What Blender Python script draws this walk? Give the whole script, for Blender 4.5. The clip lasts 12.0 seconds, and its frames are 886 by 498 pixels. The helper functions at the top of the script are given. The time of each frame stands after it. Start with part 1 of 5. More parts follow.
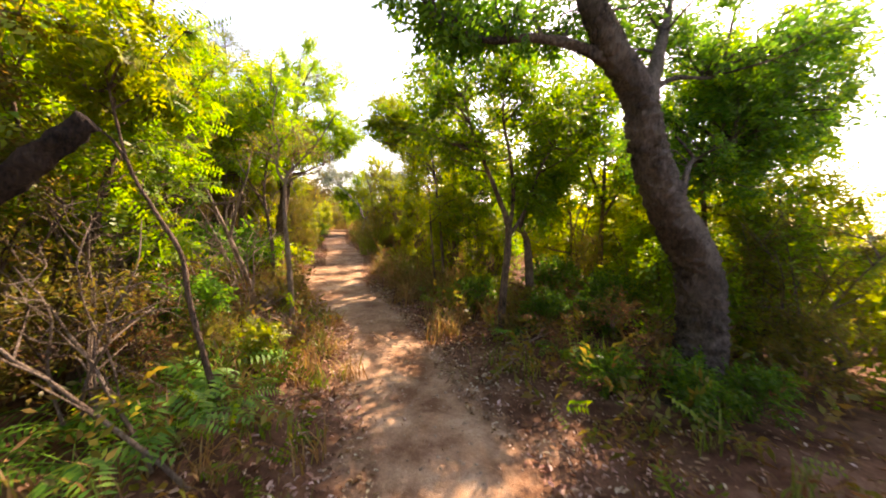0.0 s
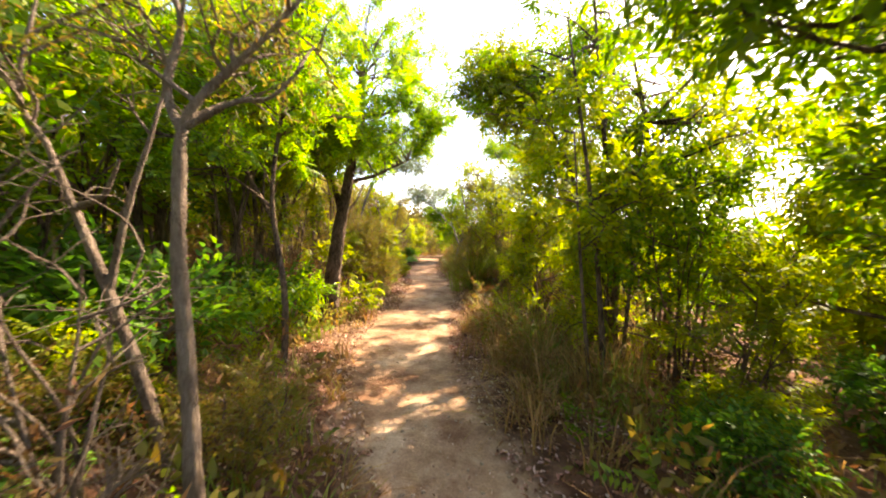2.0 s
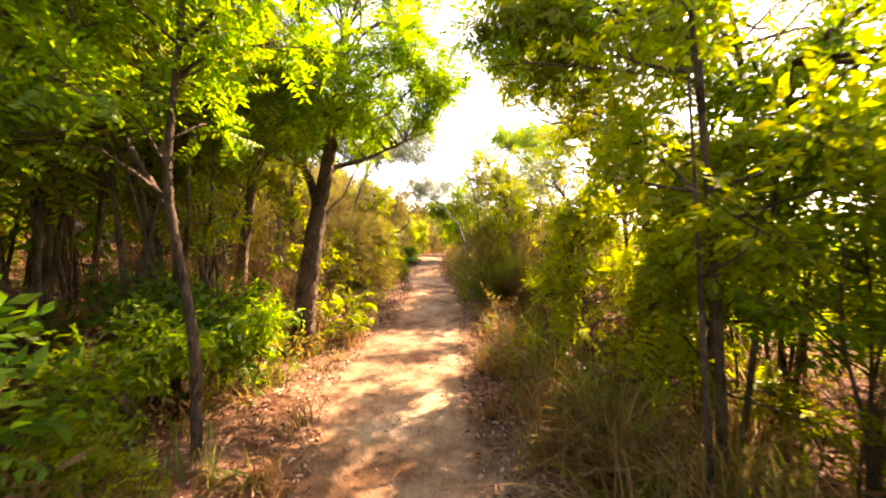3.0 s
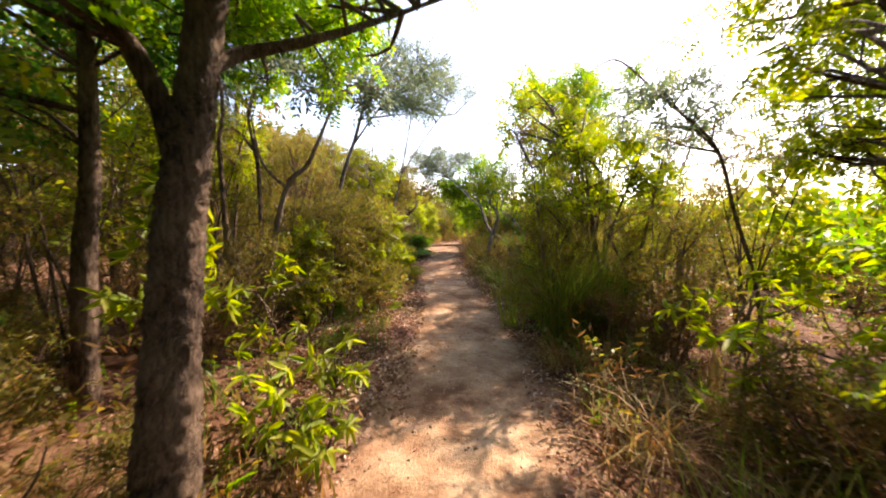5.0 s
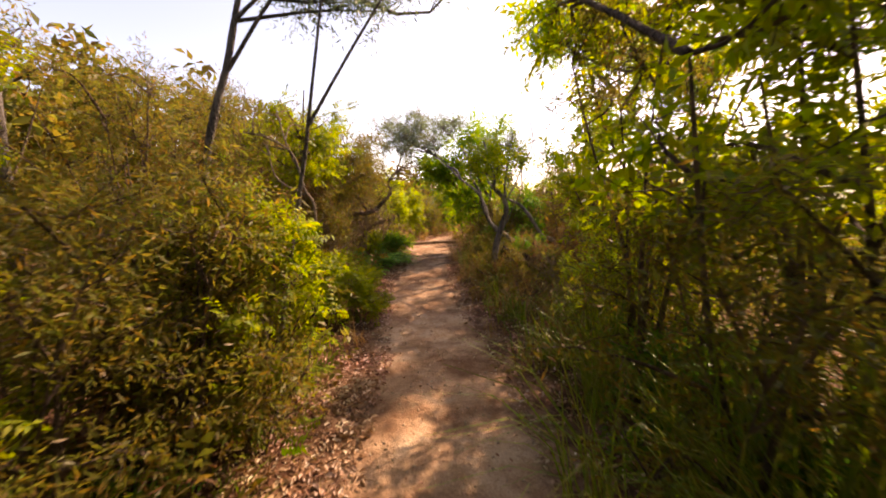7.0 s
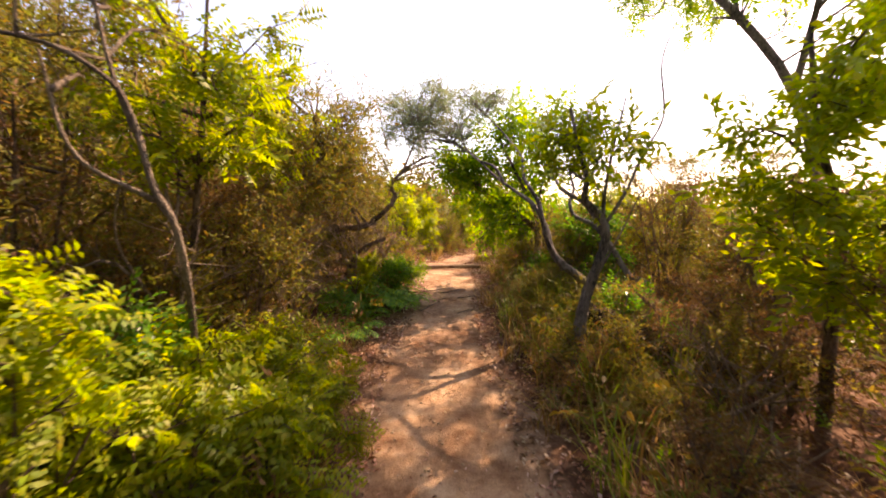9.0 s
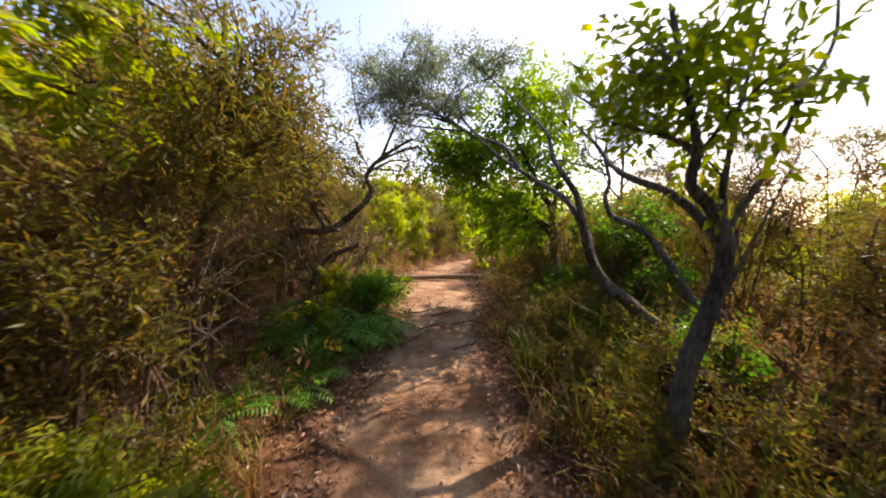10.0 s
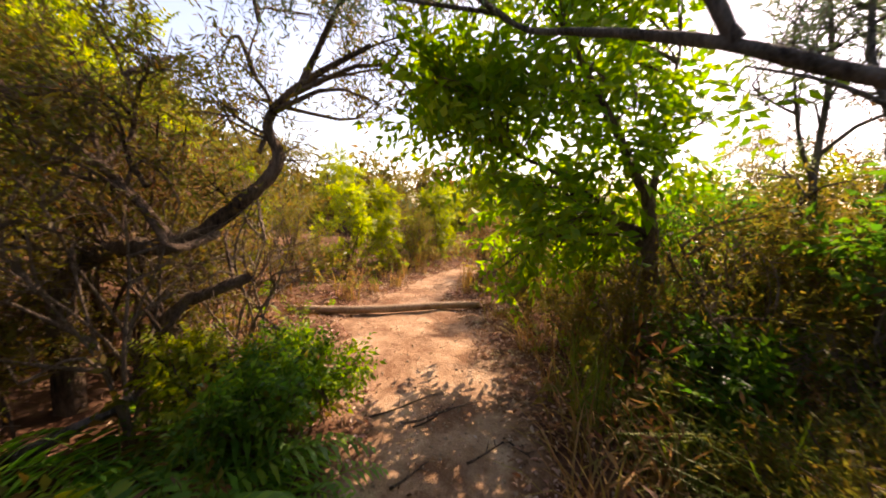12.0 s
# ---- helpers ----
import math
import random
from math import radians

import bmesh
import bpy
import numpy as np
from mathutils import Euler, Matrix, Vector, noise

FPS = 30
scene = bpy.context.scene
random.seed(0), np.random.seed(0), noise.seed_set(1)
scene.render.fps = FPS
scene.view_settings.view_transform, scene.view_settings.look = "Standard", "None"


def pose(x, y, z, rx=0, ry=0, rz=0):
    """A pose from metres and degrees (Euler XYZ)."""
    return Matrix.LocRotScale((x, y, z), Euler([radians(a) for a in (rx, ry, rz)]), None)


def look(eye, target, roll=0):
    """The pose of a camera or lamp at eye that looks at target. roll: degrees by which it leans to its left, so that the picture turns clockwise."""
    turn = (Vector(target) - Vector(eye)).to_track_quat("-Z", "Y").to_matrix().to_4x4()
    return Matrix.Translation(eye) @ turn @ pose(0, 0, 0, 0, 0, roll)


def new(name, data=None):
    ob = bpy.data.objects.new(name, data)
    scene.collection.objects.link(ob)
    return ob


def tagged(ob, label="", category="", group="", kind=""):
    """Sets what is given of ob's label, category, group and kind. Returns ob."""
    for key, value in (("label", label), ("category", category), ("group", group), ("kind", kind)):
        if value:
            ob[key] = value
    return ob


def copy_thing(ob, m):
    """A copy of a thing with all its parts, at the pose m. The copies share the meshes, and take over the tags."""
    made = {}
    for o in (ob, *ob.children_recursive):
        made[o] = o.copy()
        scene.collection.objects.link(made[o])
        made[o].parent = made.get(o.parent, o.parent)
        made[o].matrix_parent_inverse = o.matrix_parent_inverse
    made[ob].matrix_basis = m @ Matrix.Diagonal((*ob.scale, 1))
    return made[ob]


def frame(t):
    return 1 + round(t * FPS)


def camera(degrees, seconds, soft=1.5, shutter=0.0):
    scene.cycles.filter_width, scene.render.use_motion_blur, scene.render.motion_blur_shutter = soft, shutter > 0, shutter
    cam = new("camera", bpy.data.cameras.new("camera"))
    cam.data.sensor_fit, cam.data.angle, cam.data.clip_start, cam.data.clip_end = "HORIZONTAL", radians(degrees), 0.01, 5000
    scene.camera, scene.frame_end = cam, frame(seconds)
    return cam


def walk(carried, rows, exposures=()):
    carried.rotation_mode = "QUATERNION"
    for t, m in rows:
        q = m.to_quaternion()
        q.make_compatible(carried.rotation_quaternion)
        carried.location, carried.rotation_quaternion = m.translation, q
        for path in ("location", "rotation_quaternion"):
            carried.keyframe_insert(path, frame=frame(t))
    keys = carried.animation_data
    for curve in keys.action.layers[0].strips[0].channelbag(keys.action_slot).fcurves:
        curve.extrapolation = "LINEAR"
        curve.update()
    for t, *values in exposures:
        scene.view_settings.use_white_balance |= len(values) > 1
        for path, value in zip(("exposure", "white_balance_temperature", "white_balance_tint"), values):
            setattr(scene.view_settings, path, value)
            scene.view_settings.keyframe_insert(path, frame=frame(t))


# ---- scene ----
cam = camera(102.0, 12.0, soft=1.8, shutter=0.25)
PATH = [
    (0, pose(-0.000, -0.000, 1.513, 84.91, -1.39, -16.60)),
    (0.5, pose(0.150, 0.734, 1.512, 85.53, -2.35, -12.38)),
    (1, pose(0.280, 1.536, 1.519, 86.67, -1.18, -7.23)),
    (1.5, pose(0.376, 2.263, 1.514, 88.04, -1.20, -2.93)),
    (2, pose(0.359, 2.989, 1.485, 88.45, -1.30, -1.14)),
    (2.5, pose(0.362, 3.641, 1.559, 88.09, -1.48, -1.48)),
    (3, pose(0.317, 4.258, 1.586, 87.66, -1.47, -0.78)),
    (3.2, pose(0.288, 4.515, 1.610, 87.38, -1.08, -0.07)),
    (4.8, pose(0.019, 6.590, 1.610, 85.44, -0.89, 0.26)),
    (5, pose(0.001, 6.871, 1.636, 85.05, -0.09, -0.05)),
    (5.5, pose(-0.015, 7.637, 1.645, 85.01, 0.94, -0.96)),
    (6, pose(0.035, 8.364, 1.667, 83.68, 1.78, -2.76)),
    (6.5, pose(0.090, 9.039, 1.689, 82.85, 1.82, -2.14)),
    (7, pose(0.171, 9.761, 1.752, 82.76, 1.77, -1.50)),
    (7.2, pose(0.181, 10.044, 1.709, 83.82, 2.33, -1.17)),
    (8.8, pose(-0.021, 12.115, 1.827, 83.86, 0.18, 0.12)),
    (9, pose(-0.021, 12.388, 1.860, 83.88, -0.18, 0.11)),
    (9.5, pose(0.003, 13.068, 1.840, 84.18, 0.05, -1.30)),
    (10, pose(-0.011, 13.717, 1.832, 84.01, -0.36, -1.27)),
    (10.5, pose(-0.029, 14.348, 1.841, 84.52, -0.09, -1.73)),
    (11, pose(-0.046, 14.932, 1.799, 84.61, 0.45, -3.06)),
    (11.5, pose(-0.106, 15.544, 1.805, 84.30, 0.28, -5.20)),
    (12, pose(-0.107, 16.122, 1.805, 83.36, -0.52, -6.11)),
]
EXPOSURES = [(0, 2.10, 8800, 32), (0.5, 2.27, 8700, 31), (1, 2.30, 8600, 28), (1.5, 2.55, 8500, 23), (2, 2.50, 8400, 21), (2.5, 2.73, 9700, 34), (3, 2.63, 9800, 35), (5, 1.84, 7400, 24), (6.3, 1.05, 7800, 26), (7, 1.43, 9500, 36), (9, 1.77, 9500, 34), (10, 1.25, 7500, 24), (10.5, 1.05, 9800, 37), (11, 1.35, 9400, 36), (11.5, 1.40, 9000, 34), (12, 1.40, 8600, 30)]
walk(cam, PATH, EXPOSURES)

# ---------------------------------------------------------------- world and sun
SUN_ROT, SUN_EL = radians(48), radians(44)
world = bpy.data.worlds.new("sky")
scene.world = world
world.use_nodes = True
wn = world.node_tree.nodes
sky = wn.new("ShaderNodeTexSky")
sky.sky_type = "NISHITA"
sky.sun_disc = False
sky.sun_elevation, sky.sun_rotation = SUN_EL, SUN_ROT
sky.dust_density, sky.air_density, sky.ozone_density = 1.2, 1.0, 1.8
wn["Background"].inputs["Strength"].default_value = 0.15
world.node_tree.links.new(sky.outputs[0], wn["Background"].inputs["Color"])
sun_data = bpy.data.lights.new("sun", "SUN")
sun_data.energy, sun_data.angle, sun_data.color = 4.1, radians(0.6), (1.0, 0.92, 0.78)
sun = new("sun", sun_data)
sun_dir = Vector((math.sin(SUN_ROT) * math.cos(SUN_EL), math.cos(SUN_ROT) * math.cos(SUN_EL), math.sin(SUN_EL)))
sun.matrix_world = look(sun_dir * 60, (0, 0, 0))


# ---------------------------------------------------------------- materials
def nodes_of(name):
    m = bpy.data.materials.new(name)
    m.use_nodes = True
    return m, m.node_tree.nodes, m.node_tree.links


def ramp(nodes, stops):
    r = nodes.new("ShaderNodeValToRGB")
    e = r.color_ramp.elements
    while len(e) < len(stops):
        e.new(0.5)
    for el, (p, c) in zip(e, stops):
        el.position, el.color = p, (*c, 1)
    return r


def leaf_material(name, colours, glow=0.45, rough=0.45):
    """Foliage: colour by leaf and by plant, light passing through the blade."""
    m, n, l = nodes_of(name)
    p = n["Principled BSDF"]
    geo, info = n.new("ShaderNodeNewGeometry"), n.new("ShaderNodeObjectInfo")
    r = ramp(n, [(i / max(1, len(colours) - 1), c) for i, c in enumerate(colours)])
    l.new(geo.outputs["Random Per Island"], r.inputs[0])
    hsv = n.new("ShaderNodeHueSaturation")
    add = n.new("ShaderNodeMath")
    add.operation = "MULTIPLY_ADD"
    add.inputs[1].default_value, add.inputs[2].default_value = 0.5, 0.75
    l.new(info.outputs["Random"], add.inputs[0])
    l.new(add.outputs[0], hsv.inputs["Value"])
    l.new(r.outputs[0], hsv.inputs["Color"])
    tex, mix = n.new("ShaderNodeTexNoise"), n.new("ShaderNodeMix")
    tex.inputs["Scale"].default_value = 35
    mix.data_type, mix.blend_type = "RGBA", "MULTIPLY"
    mix.inputs[0].default_value = 0.5
    l.new(hsv.outputs[0], mix.inputs[6])
    l.new(tex.outputs["Color"], mix.inputs[7])
    bright = n.new("ShaderNodeHueSaturation")
    bright.inputs["Value"].default_value = 1.4
    l.new(mix.outputs[2], bright.inputs["Color"])
    l.new(bright.outputs[0], p.inputs["Base Color"])
    p.inputs["Roughness"].default_value = rough
    p.inputs["Specular IOR Level"].default_value = 0.22
    tr, ms = n.new("ShaderNodeBsdfTranslucent"), n.new("ShaderNodeMixShader")
    warm = n.new("ShaderNodeHueSaturation")
    warm.inputs["Hue"].default_value, warm.inputs["Value"].default_value = 0.5, 2.0
    warm.inputs["Saturation"].default_value = 1.1
    l.new(bright.outputs[0], warm.inputs["Color"])
    l.new(warm.outputs[0], tr.inputs["Color"])
    ms.inputs[0].default_value = glow
    l.new(p.outputs[0], ms.inputs[1])
    l.new(tr.outputs[0], ms.inputs[2])
    l.new(ms.outputs[0], n["Material Output"].inputs[0])
    return m


def bark_material(name, dark, light, scale=1.0, bump=1.0):
    m, n, l = nodes_of(name)
    p = n["Principled BSDF"]
    co, mp = n.new("ShaderNodeTexCoord"), n.new("ShaderNodeMapping")
    mp.inputs["Scale"].default_value = (34 * scale, 34 * scale, 10 * scale)
    l.new(co.outputs["Object"], mp.inputs[0])
    fine, wide = n.new("ShaderNodeTexNoise"), n.new("ShaderNodeTexNoise")
    fine.inputs["Detail"].default_value, fine.inputs["Roughness"].default_value = 6, 0.7
    fine.inputs["Scale"].default_value = 1.5
    wide.inputs["Scale"].default_value = 4
    l.new(mp.outputs[0], fine.inputs[0])
    l.new(co.outputs["Object"], wide.inputs[0])
    mixv = n.new("ShaderNodeMath")
    mixv.operation = "MULTIPLY_ADD"
    mixv.inputs[1].default_value = 0.6
    half = n.new("ShaderNodeMath")
    half.operation = "MULTIPLY"
    half.inputs[1].default_value = 0.45
    l.new(wide.outputs[0], half.inputs[0])
    l.new(fine.outputs[0], mixv.inputs[0])
    l.new(half.outputs[0], mixv.inputs[2])
    r = ramp(n, [(0.40, dark), (0.53, tuple((a + b) / 2 for a, b in zip(dark, light))), (0.66, light)])
    l.new(mixv.outputs[0], r.inputs[0])
    l.new(r.outputs[0], p.inputs["Base Color"])
    p.inputs["Roughness"].default_value = 0.9
    p.inputs["Specular IOR Level"].default_value = 0.2
    b = n.new("ShaderNodeBump")
    b.inputs["Strength"].default_value, b.inputs["Distance"].default_value = bump, 0.055
    l.new(fine.outputs[0], b.inputs["Height"])
    l.new(b.outputs[0], p.inputs["Normal"])
    return m


def ground_material():
    m, n, l = nodes_of("earth")
    p = n["Principled BSDF"]
    co, at = n.new("ShaderNodeTexCoord"), n.new("ShaderNodeAttribute")
    at.attribute_name = "trodden"

    def noise_tex(scale, detail=5, rough=0.6):
        t = n.new("ShaderNodeTexNoise")
        t.inputs["Scale"].default_value, t.inputs["Detail"].default_value, t.inputs["Roughness"].default_value = scale, detail, rough
        l.new(co.outputs["Object"], t.inputs[0])
        return t
    big, mid, fine = noise_tex(0.9, 7, 0.65), noise_tex(5.0, 8, 0.7), noise_tex(60, 4, 0.7)
    stain_shade = noise_tex(2.3, 7, 0.7)
    sand = ramp(n, [(0.3, (0.33, 0.205, 0.125)), (0.5, (0.42, 0.285, 0.18)), (0.72, (0.52, 0.38, 0.25))])
    l.new(big.outputs[0], sand.inputs[0])
    litter = ramp(n, [(0.3, (0.065, 0.035, 0.02)), (0.5, (0.155, 0.082, 0.048)), (0.7, (0.27, 0.16, 0.10))])
    l.new(mid.outputs[0], litter.inputs[0])
    edge = n.new("ShaderNodeMath")
    edge.operation = "MULTIPLY_ADD"
    edge.inputs[1].default_value = 1.3
    l.new(mid.outputs[0], edge.inputs[0])
    sub = n.new("ShaderNodeMath")
    sub.operation = "SUBTRACT"
    sub.inputs[1].default_value = 0.65
    l.new(at.outputs["Fac"], sub.inputs[0])
    l.new(sub.outputs[0], edge.inputs[2])
    er = ramp(n, [(0.25, (0, 0, 0)), (0.75, (1, 1, 1))])
    l.new(edge.outputs[0], er.inputs[0])
    mix = n.new("ShaderNodeMix")
    mix.data_type = "RGBA"
    l.new(er.outputs[0], mix.inputs[0])
    l.new(litter.outputs[0], mix.inputs[6])
    l.new(sand.outputs[0], mix.inputs[7])
    # humus stains and dappled tree shade, both multiplied into the earth colour
    stain_shade_tones = ramp(n, [(0.38, (0.34, 0.22, 0.16)), (0.52, (0.75, 0.66, 0.6)), (0.62, (1, 1, 1))])
    l.new(stain_shade.outputs[0], stain_shade_tones.inputs[0])
    stain_shade_mix = n.new("ShaderNodeMix")
    stain_shade_mix.data_type, stain_shade_mix.blend_type = "RGBA", "MULTIPLY"
    stain_shade_mix.inputs[0].default_value = 0.9
    l.new(mix.outputs[2], stain_shade_mix.inputs[6])
    l.new(stain_shade_tones.outputs[0], stain_shade_mix.inputs[7])
    speck = n.new("ShaderNodeMix")
    speck.data_type, speck.blend_type = "RGBA", "OVERLAY"
    speck.inputs[0].default_value = 0.5
    l.new(stain_shade_mix.outputs[2], speck.inputs[6])
    l.new(fine.outputs[0], speck.inputs[7])
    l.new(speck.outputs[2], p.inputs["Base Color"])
    p.inputs["Roughness"].default_value = 0.95
    p.inputs["Specular IOR Level"].default_value = 0.15
    b = n.new("ShaderNodeBump")
    b.inputs["Strength"].default_value, b.inputs["Distance"].default_value = 0.55, 0.03
    h = n.new("ShaderNodeMath")
    h.operation = "ADD"
    l.new(fine.outputs[0], h.inputs[0])
    l.new(mid.outputs[0], h.inputs[1])
    l.new(h.outputs[0], b.inputs["Height"])
    l.new(b.outputs[0], p.inputs["Normal"])
    return m


LEAF_YELLOW = leaf_material("leaf_yellow_green", [(0.115, 0.165, 0.015), (0.175, 0.225, 0.02), (0.245, 0.25, 0.024), (0.14, 0.195, 0.018)], 0.54)
LEAF_GREEN = leaf_material("leaf_green", [(0.07, 0.145, 0.015), (0.125, 0.215, 0.02), (0.20, 0.265, 0.025)], 0.55)
LEAF_DARK = leaf_material("leaf_dark_green", [(0.03, 0.085, 0.012), (0.055, 0.13, 0.018), (0.10, 0.175, 0.02)], 0.55, 0.35)
LEAF_OLIVE = leaf_material("leaf_olive", [(0.075, 0.085, 0.015), (0.13, 0.12, 0.022), (0.16, 0.095, 0.024), (0.085, 0.105, 0.018)], 0.5)
LEAF_GREY = leaf_material("leaf_grey_green", [(0.08, 0.12, 0.07), (0.14, 0.17, 0.10), (0.11, 0.14, 0.06)], 0.35)
LEAF_BROWN = leaf_material("leaf_dead_brown", [(0.10, 0.05, 0.024), (0.24, 0.125, 0.07), (0.38, 0.23, 0.15), (0.54, 0.42, 0.32)], 0.15, 0.7)
LEAF_RUST = leaf_material("leaf_rust_brown", [(0.10, 0.045, 0.02), (0.16, 0.08, 0.03), (0.21, 0.12, 0.045), (0.12, 0.09, 0.03)], 0.3, 0.6)
FERN = leaf_material("fern_green", [(0.05, 0.15, 0.02), (0.10, 0.24, 0.03), (0.20, 0.30, 0.03)], 0.45)
STRAW = leaf_material("straw", [(0.22, 0.125, 0.045), (0.33, 0.21, 0.085), (0.17, 0.085, 0.032), (0.22, 0.19, 0.05)], 0.35, 0.6)
REED = leaf_material("reed_green", [(0.07, 0.12, 0.015), (0.14, 0.19, 0.02), (0.20, 0.20, 0.04)], 0.28, 0.45)
BARK = bark_material("bark_brown", (0.03, 0.018, 0.012), (0.26, 0.175, 0.12))
BARK_GREY = bark_material("bark_grey", (0.04, 0.032, 0.027), (0.31, 0.265, 0.225))
BARK_DARK = bark_material("bark_dark", (0.018, 0.013, 0.01), (0.21, 0.16, 0.125))
BARK_PALE = bark_material("bark_pale", (0.12, 0.08, 0.055), (0.35, 0.27, 0.2), 1.5)
CHARRED = bark_material("charred_wood", (0.008, 0.006, 0.005), (0.085, 0.055, 0.04))
TIMBER = bark_material("weathered_timber", (0.16, 0.10, 0.06), (0.40, 0.29, 0.19), 1.2, 0.3)
EARTH = ground_material()

# ---------------------------------------------------------------- ground
PROFILE_Y = [-30, 0, 3, 6, 9, 12, 15, 18, 21, 24, 30, 60]
PROFILE_Z = [-0.3, 0.0, 0.04, 0.16, 0.21, 0.31, 0.35, 0.54, 0.56, 0.50, 0.5, 0.4]
TRAIL_Y = [-8, 1.7, 2.8, 4.5, 6.4, 7.4, 9.7, 10.5, 13, 14.3, 15.7, 17.4, 18.5, 20, 20.8, 21.6, 23, 25, 30]
TRAIL_X = [0.3, 0.66, 0.56, 0.55, 0.10, -0.02, 0.10, 0.24, 0.18, 0.02, -0.1, 0.02, 0.12, -0.12, -0.04, 0.2, 0.9, 2.6, 7.5]
TRAIL_W = [0.5, 0.5, 0.42, 0.40, 0.56, 0.62, 0.64, 0.60, 0.52, 0.5, 0.52, 0.42, 0.46, 0.72, 0.5, 0.4, 0.4, 0.4, 0.4]


def height(x, y):
    """Ground level; works on numbers and arrays."""
    x, y = np.asarray(x, float), np.asarray(y, float)
    off = np.abs(x - np.interp(y, TRAIL_Y, TRAIL_X)) - np.interp(y, TRAIL_Y, TRAIL_W)
    side = np.clip(off, 0, 1.2)
    z = np.interp(y, PROFILE_Y, PROFILE_Z) + 0.06 * side
    z = z + np.where(x < 0, 0.10, -0.03) * np.clip(np.abs(x) - 1.5, 0, 12)
    z = z + 0.3 * np.exp(-((y - 4.6) / 1.6) ** 2) * np.clip(-0.1 - x, 0, 0.8)
    z = z - 0.10 * np.clip(x - 4, 0, 150) - 0.05 * np.clip(y - 60, 0, 300) * (x > 0)
    z = z + 0.03 * np.clip(off * 2, 0.25, 1) * (np.sin(x * 2.9 + 1.3 * np.sin(y * 1.7)) + np.sin(y * 3.7 + x * 1.1) * 0.7)
    return z + 0.012 * np.sin(x * 11 + y * 3) * np.sin(y * 9.1 - x * 2)


def ground():
    near = np.arange(-6, 6.01, 0.09)
    far = 6 + np.cumsum(0.15 * 1.17 ** np.arange(1, 43))
    xs = np.concatenate([-far[::-1], near, far])
    ny = np.arange(-4, 26.01, 0.11)
    ys = np.concatenate([-4 - (far[::-1] - 6), ny, 26 + (far - 6)])
    gx, gy = np.meshgrid(xs, ys)
    v = np.stack([gx, gy, height(gx, gy)], -1).reshape(-1, 3)
    w, h = len(xs), len(ys)
    i = (np.arange(h - 1)[:, None] * w + np.arange(w - 1)[None]).ravel()
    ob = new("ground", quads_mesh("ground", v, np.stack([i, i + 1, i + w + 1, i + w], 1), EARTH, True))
    at = ob.data.attributes.new("trodden", "FLOAT", "POINT")
    off = np.abs(v[:, 0] - np.interp(v[:, 1], TRAIL_Y, TRAIL_X)) / np.interp(v[:, 1], TRAIL_Y, TRAIL_W)
    at.data.foreach_set("value", np.clip(1.30 - 0.72 * off, 0, 1).astype(np.float32))
    return tagged(ob, "sandy tan footpath through brown leaf litter", "ground", kind="structure")


# ---------------------------------------------------------------- mesh tools
def quads_mesh(name, verts, quads, material, smooth=False):
    me = bpy.data.meshes.new(name)
    verts, quads = np.asarray(verts, np.float32), np.asarray(quads, np.int32)
    me.vertices.add(len(verts))
    me.vertices.foreach_set("co", verts.ravel())
    me.loops.add(quads.size)
    me.loops.foreach_set("vertex_index", quads.ravel())
    me.polygons.add(len(quads))
    me.polygons.foreach_set("loop_start", np.arange(0, quads.size, 4, dtype=np.int32))
    if smooth:
        me.polygons.foreach_set("use_smooth", np.ones(len(quads), bool))
    me.update(calc_edges=True)
    me.materials.append(material)
    return me


class Pile:
    """Vertices and four-cornered faces gathered into one mesh."""

    def __init__(self):
        self.v, self.q, self.count = [], [], 0

    def add(self, v, q):
        v = np.asarray(v, float)
        self.v.append(v)
        self.q.append(np.asarray(q, int) + self.count)
        self.count += len(v)

    def mesh(self, name, material, smooth=False):
        return quads_mesh(name, np.concatenate(self.v), np.concatenate(self.q), material, smooth)


def smooth_path(points, steps):
    """A rounded line through the points."""
    p = np.asarray(points, float)
    if len(p) == 2:
        return p[0] + (p[1] - p[0]) * np.linspace(0, 1, steps + 1)[:, None]
    t = np.linspace(0, len(p) - 1, steps * (len(p) - 1) // 2 + 2)
    k = np.clip(t.astype(int), 0, len(p) - 2)
    f = (t - k)[:, None]
    ext = np.concatenate([[2 * p[0] - p[1]], p, [2 * p[-1] - p[-2]]])
    a, b, c, d = ext[k], ext[k + 1], ext[k + 2], ext[k + 3]
    return 0.5 * (2 * b + (c - a) * f + (2 * a - 5 * b + 4 * c - d) * f ** 2 + (3 * b - a - 3 * c + d) * f ** 3)


